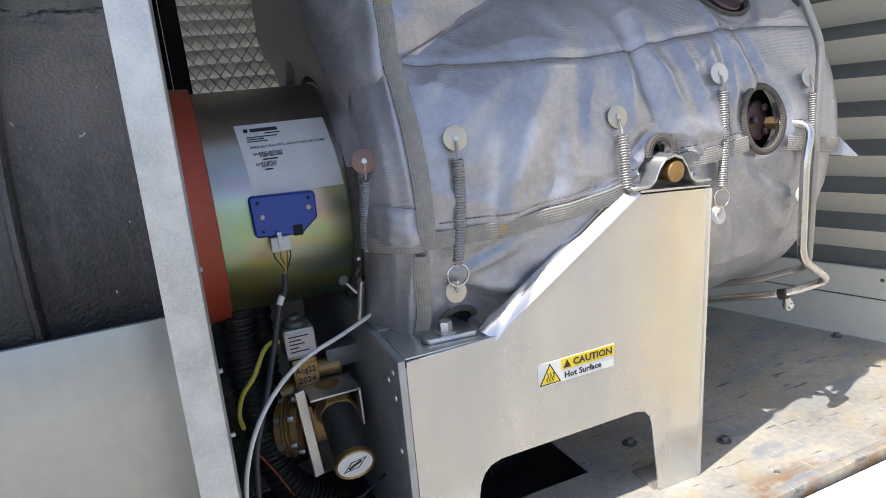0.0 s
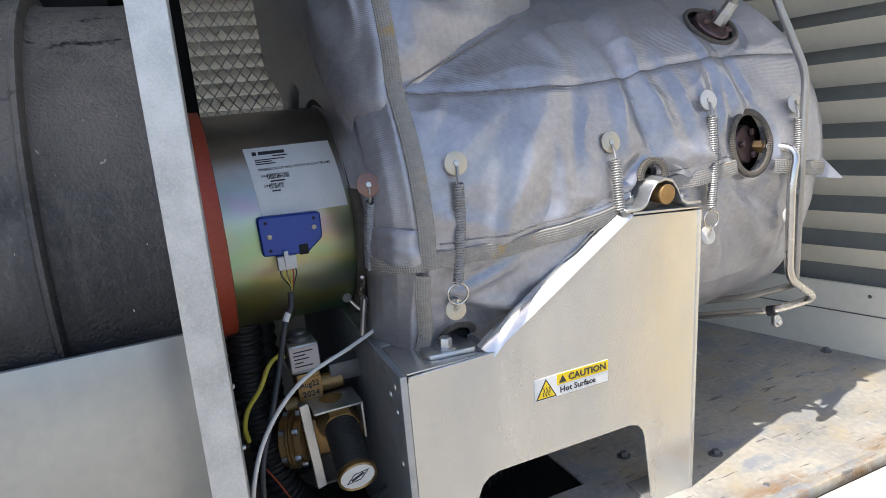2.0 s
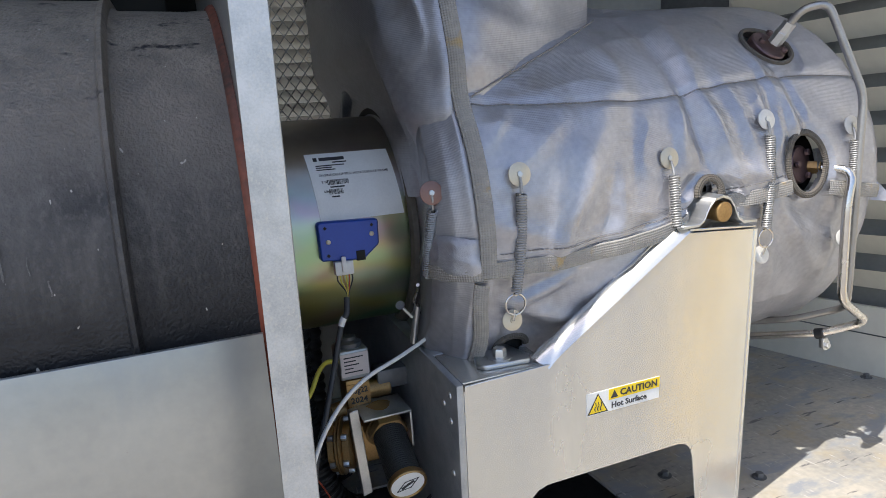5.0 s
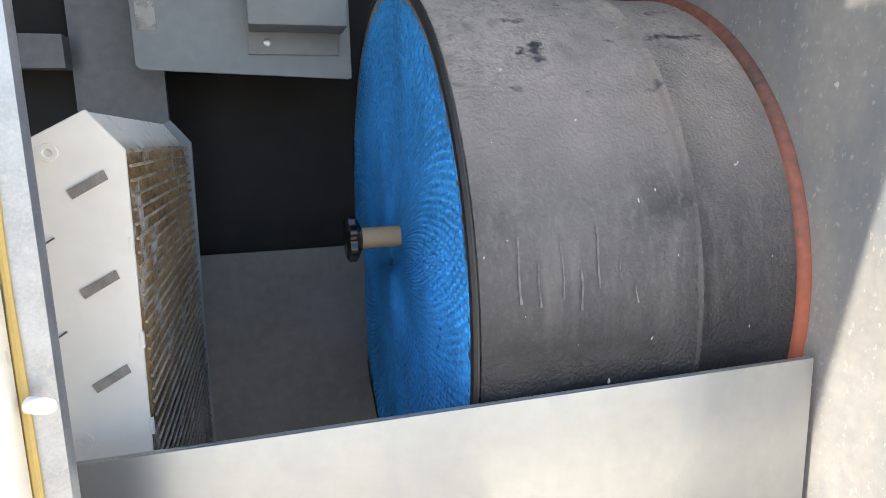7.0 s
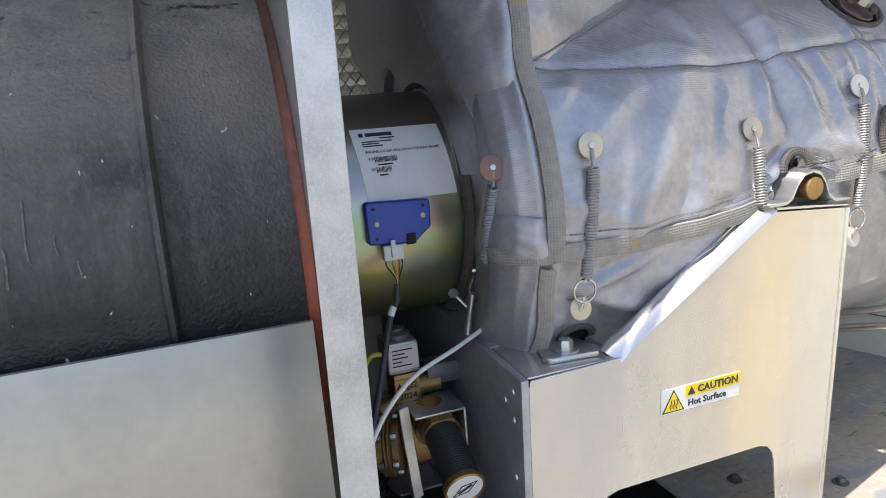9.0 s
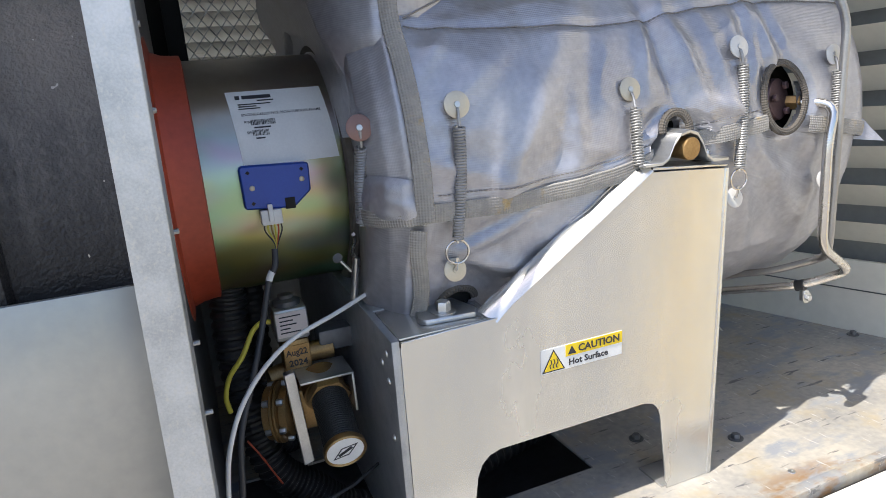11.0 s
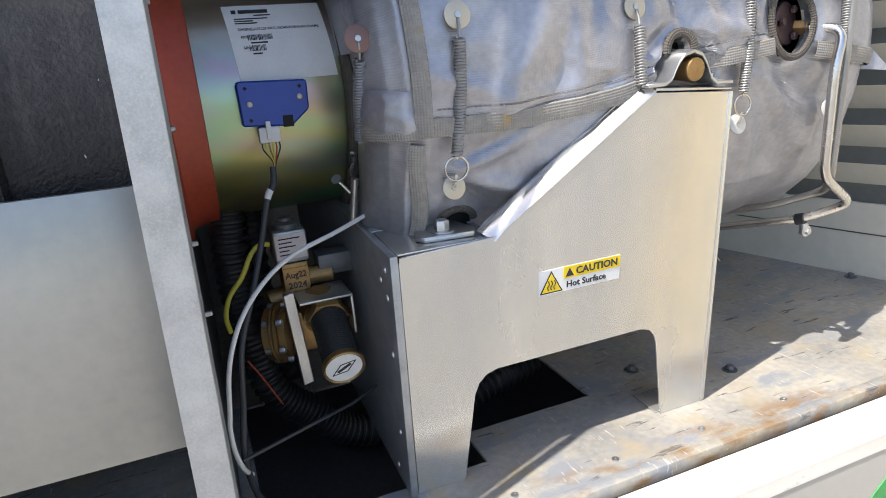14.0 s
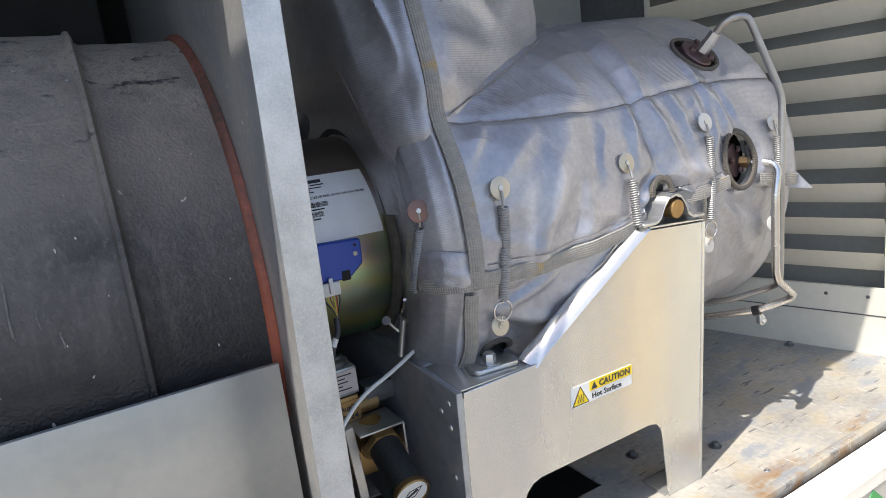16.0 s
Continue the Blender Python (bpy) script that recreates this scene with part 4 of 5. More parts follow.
bm_lathe(bm, [(-0.03, 0.027), (0.0, 0.027), (0.002, 0.0255)], at((0.750, 0.792, 0.495), (0.25, -0.95, 0.1)), 32)
fg = part("flange", bm, BRONZE, pp, "heat-tinted bolted flange")
for a in range(3):
    bm = bmesh.new()
    w = at((0.750, 0.792, 0.495), (0.25, -0.95, 0.1)) @ Vector((0.003, 0.019 * math.cos(a * 2.1 + 1), 0.019 * math.sin(a * 2.1 + 1)))
    bolt_mesh(bm, w, (0.25, -0.95, 0.1), 0.005, 0.006, False)
    part("bolt", bm, BRONZE, fg)
pq = thing("bleed_pipe", "bent dull steel pipe from the upper bolted flange", "pipe", "bleed pipes")
bm = bmesh.new()
bm_tube(bm, rounded([(0.762, 0.832, 0.684), (0.766, 0.809, 0.708), (0.792, 0.790, 0.712), (0.829, 0.76, 0.585), (0.826, 0.76, 0.52), (0.815, 0.76, 0.29), (0.86, 0.80, 0.262), (0.83, 0.86, 0.235), (0.72, 1.10, 0.175)], 0.02), 0.0055, 16)
part("tube", bm, STEELD, pq)
bm = bmesh.new()
bm_lathe(bm, [(-0.018, 0.010), (0.0, 0.010), (0.001, 0.009), (0.016, 0.009)], at((0.7615, 0.835, 0.681), (0.12, -0.65, 0.70)), 6)
part("nut", bm, ZINC, pq)
bm = bmesh.new()
bm_lathe(bm, [(-0.03, 0.028), (-0.002, 0.028), (0.0, 0.026)], at((0.756, 0.853, 0.667), (0.1, -0.75, 0.65)), 32)
fg = part("flange", bm, BRONZE, pq, "heat-tinted bolted flange")
for a in range(3):
    bm = bmesh.new()
    w = at((0.756, 0.853, 0.667), (0.1, -0.75, 0.65)) @ Vector((0.003, 0.021 * math.cos(a * 2.1 + 1), 0.021 * math.sin(a * 2.1 + 1)))
    bolt_mesh(bm, w, (0.1, -0.75, 0.65), 0.005, 0.006, False)
    part("bolt", bm, BRONZE, fg)

# stitched seams and cuffs on the blanket
def seam(pts, r=0.0007):
    bm = bmesh.new()
    P = [Vector(p) for p in pts]
    for a, b in zip(P, P[1:]):
        bm_tube(bm, [a, a + (b - a) * 0.72], r, 5)
    return part("stitching", bm, THREAD, bl)


seam([on_body(x, seam_z(x), 0.0052) for x in lin(0.256, 0.93, 150)])
seam([on_body(x, hem_z(x) + 0.028, 0.0055) for x in lin(0.26, 0.70, 90)], 0.0006)


def slope_pt(t):
    x = 0.256 + 0.25 * t
    z = 0.612 + 0.41 * (x - 0.252)
    return Vector((x, min(on_body(x, z, 0.004).y, sleeve_front(x, z)) - 0.003, z))


ribbon("diagonal_seam", [slope_pt(t) for t in lin(0, 1, 24)], lambda p: Vector((-0.2, -1, 0.5)), 0.0015, THREAD, 0.0008)


def cuff(cx, cz, rx, rz, width, a0=0.0, a1=2 * math.pi, lift=0.006):
    pts = []
    for a in lin(a0, a1, 40):
        x, z = cx + rx * math.cos(a), cz + rz * math.sin(a)
        r = 0.288 + lift
        s = max(-0.99, min(0.99, (z - AZ) / r))
        pts.append((x, AY - r * math.cos(math.asin(s)) * 0.999, z))
    return ribbon("opening_binding", pts, out_n, width, BINDING, 0.003)


cuff(0.740, 0.497, 0.036, 0.044, 0.009, lift=0.002)
cuff(0.757, 0.666, 0.040, 0.028, 0.006, lift=0.001)
cuff(0.567, 0.473, 0.020, 0.021, 0.010, -0.1, math.pi + 0.1, lift=-0.001)
cuff(0.291, 0.310, 0.021, 0.015, 0.009, 0.0, math.pi, -0.004)
# black discs added to give the openings their inner shade
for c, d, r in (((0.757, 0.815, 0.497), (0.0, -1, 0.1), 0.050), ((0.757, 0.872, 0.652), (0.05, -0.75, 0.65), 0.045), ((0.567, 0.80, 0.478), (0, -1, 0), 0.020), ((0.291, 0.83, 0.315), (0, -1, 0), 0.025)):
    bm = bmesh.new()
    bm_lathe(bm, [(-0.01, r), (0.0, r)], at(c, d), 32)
    part("recess_shade", bm, BLACK_AND_SHADE, bl)
# loose flap at the turbine end
flap = grid(lambda u, v: Vector((0.86 + 0.075 * u * v ** 1.3, 0.838 - 0.063 * u * v + 0.01 * math.sin(v * 3), 0.585 - 0.150 * v - 0.012 * u * v)), lin(0, 1, 16), lin(0, 1, 20))
bmesh.ops.solidify(flap, geom=flap.faces[:], thickness=0.006)
part("loose_flap", flap, CLOTH, bl, smooth=50)
# corner tab that wraps the lower left edge
def corner_pt(u, z, lift):
    """Round the blanket's front corner, from the end cover to the front."""
    k = 3.6 + 4.2 * u
    i = min(int(k), len(END) - 2)
    x, r = (END[i][c] + (END[i + 1][c] - END[i][c]) * (k - i) for c in (0, 1))
    r += 0.004 + 0.8 * lift
    return Vector((x - 0.004 - 0.6 * lift * (1 - 0.7 * u), AY - (r * r - (z - AZ) ** 2) ** 0.5, z))


tab = grid(lambda u, v: corner_pt(u, 0.458 - 0.046 * v + 0.004 * math.sin(u * 4), -0.003 + 0.009 * math.sin(v * 2.3) ** 0.7 * math.sin(math.pi * (0.06 + 0.9 * u)) ** 0.3 + 0.003 * noise.noise((u * 4, v * 4, 2.0))), lin(0.05, 1, 24), lin(0, 1, 16))
bmesh.ops.solidify(tab, geom=tab.faces[:], thickness=0.002)
part("corner_tab", tab, CLOTH, bl, smooth=50)
ribbon("tab_binding", [corner_pt(u, 0.4185, 0.0035) for u in lin(0.05, 1.0, 24)], lambda p: Vector((-0.5, p.y - AY, p.z - AZ)), 0.018, TAPE)

# ---- label and sensor box on the generator ----
def on_gen(x, th, lift):
    return Vector((x, AY - (GR + lift) * math.cos(th), AZ + (GR + lift) * math.sin(th)))


def gen_patch(name, x0, x1, t0, t1, lift, material, parent, skew=0.0):
    bm = grid(lambda x, t: on_gen(x + skew * (t1 - t) / max(0.01, t1 - t0), t, lift), lin(x0, x1, 6), lin(t0, t1, 12))
    return part(name, bm, material, parent)


dl = thing("data_label", "white printed equipment label wrapped on the generator", "label")
T0, T1 = radians(7.5), radians(43)
gen_patch("sheet", 0.085, 0.192, T0, T1, 0.0006, LABELM, dl, 0.006)


def printed(body, size, x, th, width):
    ob = text("lettering", body, size, Matrix.Identity(4), INK, dl, 0.0, width)
    for v in ob.data.vertices:
        v.co = on_gen(x + v.co.x + 0.006 * (T1 - th) / (T1 - T0), th + v.co.y / GR, 0.0010)
    return ob


gen_patch("emblem", 0.0945, 0.0995, radians(38.2), radians(40.4), 0.0010, INK, dl)
gen_patch("brand_bar", 0.102, 0.134, radians(38.3), radians(40.3), 0.0010, INK, dl)
gen_patch("small_print", 0.118, 0.136, radians(36.8), radians(37.5), 0.0010, INK, dl)
for k, w in enumerate((0.036, 0.020, 0.024)):
    gen_patch("small_print", 0.0962, 0.0962 + w, radians(35.2 - 1.15 * k), radians(35.8 - 1.15 * k), 0.0010, INK, dl)
printed("ENGINE,C65,LIP PKG, NON-TUBULAR FRAME", 0.0046, 0.0955, radians(29.6), 0.089)
printed("P/N:", 0.0045, 0.0965, radians(26.0), 0.008)
printed("S/N:", 0.0045, 0.0965, radians(21.2), 0.008)
rnd = random.Random(5)
for th, n in ((radians(25.0), 22), (radians(20.2), 14)):
    x = 0.1065
    for k in range(n):
        w = rnd.choice((0.0005, 0.0008, 0.0011))
        gen_patch("bar", x, x + w, th, th + radians(2.6), 0.0010, INK, dl)
        x += w + rnd.choice((0.0004, 0.0007))
for th, w in ((radians(23.5), 0.018), (radians(18.7), 0.010)):
    gen_patch("number_bar", 0.109, 0.109 + w, th, th + radians(0.7), 0.0010, INK, dl)

sb = thing("sensor_box", "blue plastic sensor box screwed to the generator", "sensor box")
bm = bmesh.new()
bm_prism(bm, [(0.084, 0.433), (0.137, 0.429), (0.158, 0.446), (0.159, 0.476), (0.157, 0.478), (0.086, 0.481), (0.083, 0.478)], "y", 0.900, 0.920, 0.0018)
part("case", bm, BLUEP, sb)
for x, z in ((0.0945, 0.456), (0.149, 0.460)):
    bm = bmesh.new()
    bm_lathe(bm, [(0, 0.0030), (0.0012, 0.0030), (0.002, 0.0018)], at((x, 0.900, z), (0, -1, 0)), 16)
    part("screw", bm, TAG, sb)
for x, z in ((0.092, 0.473), (0.150, 0.471), (0.0935, 0.439)):
    bm = bmesh.new()
    bm_lathe(bm, [(0, 0.0024), (0.0005, 0.0024)], at((x, 0.900, z), (0, -1, 0)), 4)
    part("hole", bm, BLACK_AND_SHADE, sb)
bm = bmesh.new()
bm_box(bm, 0.1275, 0.1385, 0.8985, 0.905, 0.4285, 0.441, 0.0005)
part("socket", bm, BLACK_AND_SHADE, sb)
plug = thing("cable_plug", "white plug with a sheathed cable under the sensor box", "plug")
bm = bmesh.new()
bm_box(bm, 0.099, 0.122, 0.896, 0.909, 0.4135, 0.4305, 0.0015)
bm_box(bm, 0.107, 0.1125, 0.893, 0.897, 0.417, 0.437, 0.001)
part("plug_body", bm, WHITEC, plug)
for k, c in enumerate((DARKC, YELC, BRASS, YELC, RED, DARKC)):
    bm = bmesh.new()
    x = 0.1015 + 0.0036 * k
    bm_tube(bm, curve_points([(x, 0.902, 0.4135), (x, 0.900, 0.406), (0.109 + 0.0006 * k, 0.893, 0.392), (0.106 + 0.0004 * k, 0.886, 0.38)], 6), 0.0009, 6)
    part("wire", bm, c, plug)
bm = bmesh.new()
CABLE = curve_points([(0.107, 0.887, 0.388), (0.104, 0.882, 0.37), (0.095, 0.88, 0.355), (0.079, 0.87, 0.306), (0.059, 0.85, 0.256), (0.039, 0.83, 0.209), (0.030, 0.82, 0.148), (0.022, 0.81, 0.095), (0.028, 0.82, 0.036), (0.042, 0.84, 0.007)], 8)
bm_tube(bm, CABLE, 0.0036, 10)
part("sheath", bm, DARKC, plug)
bm = bmesh.new()
bm_tube(bm, CABLE[12:17], 0.0040, 10)
part("marker", bm, WHITEC, plug, "white cable marker")

# ---- gas valve and regulator ----
gv = thing("gas_valve", "brass gas valve with a boxed solenoid coil and filter cap", "valve")
bm = bmesh.new()
bm_box(bm, 0.098, 0.139, 0.935, 0.985, 0.262, 0.303, 0.004)
coil = part("coil_box", bm, GALV, gv, "steel coil housing")
bm = bmesh.new()
bm_box(bm, 0.100, 0.137, 0.9340, 0.935, 0.268, 0.299)
part("coil_label", bm, plain("pink_label", (0.62, 0.55, 0.52), 0.5), coil, "pale printed label")
for k in range(5):
    bm = bmesh.new()
    bm_box(bm, 0.104, 0.104 + (0.026, 0.016, 0.020, 0.012, 0.024)[k], 0.9335, 0.934, 0.293 - 0.005 * k, 0.2945 - 0.005 * k)
    part("print_bar", bm, INK, coil)
bm = bmesh.new()
bm_lathe(bm, [(0, 0.017), (0.006, 0.017), (0.009, 0.010), (0.013, 0.010), (0.014, 0.006)], at((0.118, 0.958, 0.303), (0, 0, 1)), 28)
part("coil_cap", bm, DARKM, gv)
bm = bmesh.new()
bm_box(bm, 0.103, 0.136, 0.935, 0.975, 0.218, 0.262, 0.003)
bm_lathe(bm, [(0, 0.013), (0.030, 0.013), (0.032, 0.010)], at((0.136, 0.955, 0.236), (1, 0, 0)), 24)
bm_lathe(bm, [(0, 0.014), (0.022, 0.014), (0.023, 0.010)], at((0.104, 0.955, 0.215), (-1, -0.2, -0.1)), 24)
part("body", bm, BRASS, gv, "brass valve body")
# flanged diaphragm body
D = at((0.088, 0.925, 0.180), (0.92, -0.38, 0.05))
for a, r, h in ((-0.013, 0.033, 0.0095), (-0.003, 0.0375, 0.004), (0.0015, 0.0375, 0.004), (0.006, 0.031, 0.010)):
    bm = bmesh.new()
    bm_lathe(bm, [(a, r * 0.96), (a + 0.001, r), (a + h - 0.001, r), (a + h, r * 0.96)], D, 40)
    part("diaphragm_plate", bm, BRASS, gv)
for k in range(6):
    bm = bmesh.new()
    p = D @ Vector((0.0055, 0.0335 * math.cos(k * math.pi / 3 + 0.3), 0.0335 * math.sin(k * math.pi / 3 + 0.3)))
    bolt_mesh(bm, p, (0.92, -0.38, 0.05), 0.0042, 0.008, False)
    part("bolt", bm, ZINC, gv)
    bm = bmesh.new()
    q = D @ Vector((-0.003, 0.0335 * math.cos(k * math.pi / 3 + 0.3), 0.0335 * math.sin(k * math.pi / 3 + 0.3)))
    bolt_mesh(bm, q, (-0.92, 0.38, -0.05), 0.0042, 0.008, False)
    part("bolt", bm, ZINC, gv)
bm = bmesh.new()
bm_prism(bm, [(0.096, 0.235), (0.109, 0.237), (0.117, 0.118), (0.104, 0.115)], "y", 0.897, 0.909, 0.001)
part("end_bar", bm, ZINC, gv, "cut aluminium bar")
bm = bmesh.new()
bm_box(bm, 0.104, 0.165, 0.915, 0.962, 0.150, 0.205, 0.006)
bm_lathe(bm, [(-0.030, 0.026), (0.0, 0.026)], at((0.142, 0.902, 0.198), (0.0, -1, -0.3)), 28)
part("outlet_body", bm, BRASS, gv)
bm = bmesh.new()
bm_box(bm, 0.112, 0.176, 0.885, 0.945, 0.2225, 0.2255, 0.0008)
bm_box(bm, 0.173, 0.176, 0.885, 0.945, 0.175, 0.2225, 0.0008)
part("carrier", bm, ZINC, gv, "bent zinc carrier plate")
bm = bmesh.new()
bm_box(bm, 0.150, 0.1955, 0.945, 0.98, 0.235, 0.262, 0.002)
part("arm", bm, DARKM, gv)
CAPD = (-0.03, -0.92, -0.38)
C0 = Vector((0.1435, 0.893, 0.202))
bm = bmesh.new()
bm_lathe(bm, [(-0.004, 0.026), (0.008, 0.026), (0.009, 0.024)], at(C0, CAPD), 6)
part("cap_nut", bm, BRASS, gv)
bm = bmesh.new()
kn = [(0.009, 0.0215)]
for k in range(22):
    a = 0.011 + k * 0.0032
    kn += [(a, 0.0215), (a + 0.0006, 0.0211), (a + 0.0014, 0.0211), (a + 0.0020, 0.0215)]
bm_lathe(bm, kn, at(C0, CAPD), 40)
part("filter_cap", bm, mat("knurled_black", (0.035, 0.036, 0.034), 0.45, 0.4, 0.2, 40, 0.4, 500), gv, "black ribbed cap", 20)
bm = bmesh.new()
bm_lathe(bm, [(0.080, 0.0215), (0.083, 0.0240), (0.089, 0.0240), (0.0905, 0.0225), (0.0885, 0.0205)], at(C0, CAPD), 48)
cap_rim = part("cap_rim", bm, BRASS, gv)
bm = bmesh.new()
bm_lathe(bm, [(0.087, 0.0206), (0.0888, 0.0206)], at(C0, CAPD), 48)
part("cap_plate", bm, LABELM, gv, "silver name disc")
CM = at(C0 + Vector(CAPD).normalized() * 0.0889, CAPD) @ Matrix.Rotation(radians(90), 4, "Z") @ Matrix.Rotation(radians(90), 4, "X") @ Matrix.Rotation(radians(35), 4, "Z")
for a, w, h in ((0.0, 0.024, 0.0024),):
    bm = bmesh.new()
    b2 = bmesh.new()
    bm_prism(b2, [(-0.017, 0), (0, -0.0075), (0.017, 0), (0, 0.0075), (-0.017, 0.0), (-0.0145, 0.0), (0, 0.0062), (0.0145, 0), (0, -0.0062), (-0.0145, 0)], "z", 0.0, 0.0004)
    join(bm, b2, CM)
    part("lozenge", bm, INK, gv, smooth=0)
    bm = bmesh.new()
    b2 = bmesh.new()
    bm_box(b2, -0.009, 0.009, -0.0018, 0.0018, 0.0, 0.0004)
    join(bm, b2, CM)
    part("brand_bar", bm, INK, gv, smooth=0)

# cables and hoses of the valve bay
wc = thing("white_cable", "white cable looping from the blanket down past the valve", "cable")
bm = bmesh.new()
bm_tube(bm, curve_points([(0.213, 0.888, 0.326), (0.208, 0.88, 0.322), (0.161, 0.86, 0.310), (0.108, 0.84, 0.298), (0.071, 0.82, 0.279), (0.042, 0.80, 0.250), (0.024, 0.79, 0.209), (0.016, 0.79, 0.159), (0.0135, 0.79, 0.141), (0.014, 0.79, 0.115), (0.019, 0.80, 0.087), (0.026, 0.82, 0.065)], 8), 0.0026, 10)
part("sheath", bm, WHITEC, wc)
bm = bmesh.new()
bm_tube(bm, [(0.204, 0.8785, 0.3205), (0.210, 0.884, 0.3245)], 0.0034, 10)
part("ferrule", bm, STEEL, wc)
yc = thing("yellow_cable", "yellow earth cable curving behind the valve", "cable")
bm = bmesh.new()
bm_tube(bm, curve_points([(0.095, 0.952, 0.286), (0.084, 0.95, 0.288), (0.071, 0.94, 0.281), (0.056, 0.93, 0.258), (0.038, 0.93, 0.236), (0.030, 0.93, 0.212), (0.032, 0.935, 0.190)], 8), 0.0031, 10)
part("sheath", bm, YELC, yc)
rw = thing("red_wire", "thin red wire hanging below the valve", "wire")
bm = bmesh.new()
bm_tube(bm, curve_points([(0.045, 0.93, 0.15), (0.058, 0.93, 0.125), (0.068, 0.935, 0.10), (0.078, 0.94, 0.075)], 8), 0.0012, 6)
part("sheath", bm, RED, rw)


def hose(name, pts, r, label, ribs=0.006):
    h = thing(name, label, "hose", "corrugated hoses")
    P = curve_points(pts, 40)
    fine = [P[0]]
    for p in P[1:]:
        if (p - fine[-1]).length > ribs / 4:
            fine.append(p)
    bm = bmesh.new()
    bm_tube(bm, fine, lambda i: r * (1.0 if i % 4 < 2 else 0.86), 18)
    part("corrugated_wall", bm, RUBBER, h, smooth=20)
    return h


hose("corrugated_hose", [(0.055, 1.02, 0.34), (0.05, 1.02, 0.22), (0.07, 1.0, 0.08), (0.12, 1.0, 0.02), (0.18, 1.0, -0.03), (0.30, 1.02, -0.06), (0.42, 1.04, -0.04), (0.56, 1.10, -0.05)], 0.024, "black corrugated hose crossing below the engine bracket")
hose("corrugated_hose", [(0.09, 1.10, 0.36), (0.085, 1.10, 0.2), (0.09, 1.10, 0.06), (0.13, 1.14, 0.03)], 0.018, "thin black corrugated hose behind the gas valve")
ct = thing("cable_tie", "long black cable tie strung across the valve bay", "cable tie")
bm = bmesh.new()
bm_tube(bm, [(0.020, 0.80, 0.097), (0.152, 0.85, 0.101), (0.194, 0.885, 0.098)], 0.0022, 6)
part("strap", bm, DARKC, ct)
cn = thing("loose_connector", "white loose plug lying on the dark bay floor", "connector")
bm = bmesh.new()
b2 = bmesh.new()
bm_box(b2, -0.02, 0.02, -0.007, 0.007, 0.0, 0.010, 0.002)
bm_box(b2, 0.004, 0.014, -0.010, 0.010, 0.002, 0.013, 0.002)
join(bm, b2, pose(0.062, 0.80, 0.0, 0, 0, -25))
part("shell", bm, WHITEC, cn)
hk = thing("spring_hook", "steel snap hook and pin at the spring's end", "hook")
bm = bmesh.new()
bm_tube(bm, curve_points([(0.203, 0.862, 0.395), (0.206, 0.872, 0.385), (0.203, 0.880, 0.372), (0.209, 0.889, 0.360), (0.211, 0.890, 0.350)], 6), 0.0024, 8)
part("snap", bm, STEEL, hk)
bm = bmesh.new()
bm_tube(bm, [(0.209, 0.888, 0.362), (0.206, 0.895, 0.335), (0.203, 0.900, 0.310)], 0.0045, 10)
part("pin", bm, ZINC, hk)
bm = bmesh.new()
bm_lathe(bm, [(0, 0.006), (0.002, 0.006)], at((0.190, 0.900, 0.362), (-0.5, -0.6, 0.6)), 20)
bm_tube(bm, [(0.190, 0.899, 0.362), (0.203, 0.895, 0.345)], 0.002, 8)
part("tee", bm, ZINC, hk)
hk.location.x = -0.012
pc = thing("pipe_clip", "small steel clip with bolt on the bleed pipe", "clip")
bm = bmesh.new()
bm_lathe(bm, [(-0.006, 0.0085), (0.006, 0.0085)], at((0.843, 0.822, 0.2185), (-0.3, 0.85, -0.25)), 16)
part("band", bm, RUBBER, pc)
bm = bmesh.new()
bm_box(bm, 0.838, 0.850, 0.812, 0.820, 0.196, 0.213, 0.002)
bolt_mesh(bm, (0.844, 0.812, 0.202), (0, -1, 0), 0.005, 0.006)
part("lug", bm, ZINC, pc)
for x, y in ((0.724, 0.826), (1.219, 0.994), (0.60, 0.90)):
    fb = thing("floor_bolt", "small hexagon bolt with washer in the floor", "bolt", "bolts in the floor")
    bm = bmesh.new()
    bolt_mesh(bm, (x, y, 0.0005), (0, 0, 1), 0.0065, 0.008)
    part("head", bm, DARKM, fb)
for x in (0.30, 0.44, 0.575, 0.72):
    fs = thing("floor_screw", "flat countersunk screw near the floor's front edge", "screw", "screws along the floor edge")
    bm = bmesh.new()
    bm_lathe(bm, [(0, 0.005), (0.0008, 0.0045), (0.0009, 0.0015), (0.0003, 0.001)], at((x, 0.728, 0.0003), (0, 0, 1)), 16)
    part("head", bm, ZINC, fs)

# ---- filter bay, behind the drum ----
hx = thing("cooler_core", "white-ended cooler core with rusty fin mesh", "cooler")
bm = bmesh.new()
EX = [(-0.523, 0.001), (-0.523, 0.38), (-0.519, 0.592), (-0.540, 0.618), (-0.590, 0.592), (-0.640, 0.56), (-0.640, 0.001)]
bm_prism(bm, EX, "y", 0.794, 0.797, 0.0006)
endp = part("end_plate", bm, WHITE, hx, "dusty white end plate")
# slots are flat patches, coloured for their recess shade and dirt
for k in range(3):
    bm = bmesh.new()
    z = 0.577 - 0.0665 * k
    bm_prism(bm, [(-0.533, z + 0.002), (-0.531, z - 0.004), (-0.553, z - 0.016), (-0.556, z - 0.010)], "y", 0.7925, 0.7945)
    part("slot", bm, mat("slot_shade_and_dirt", (0.22, 0.20, 0.18), 0.8, 0, 0.35, 60), endp, smooth=0)
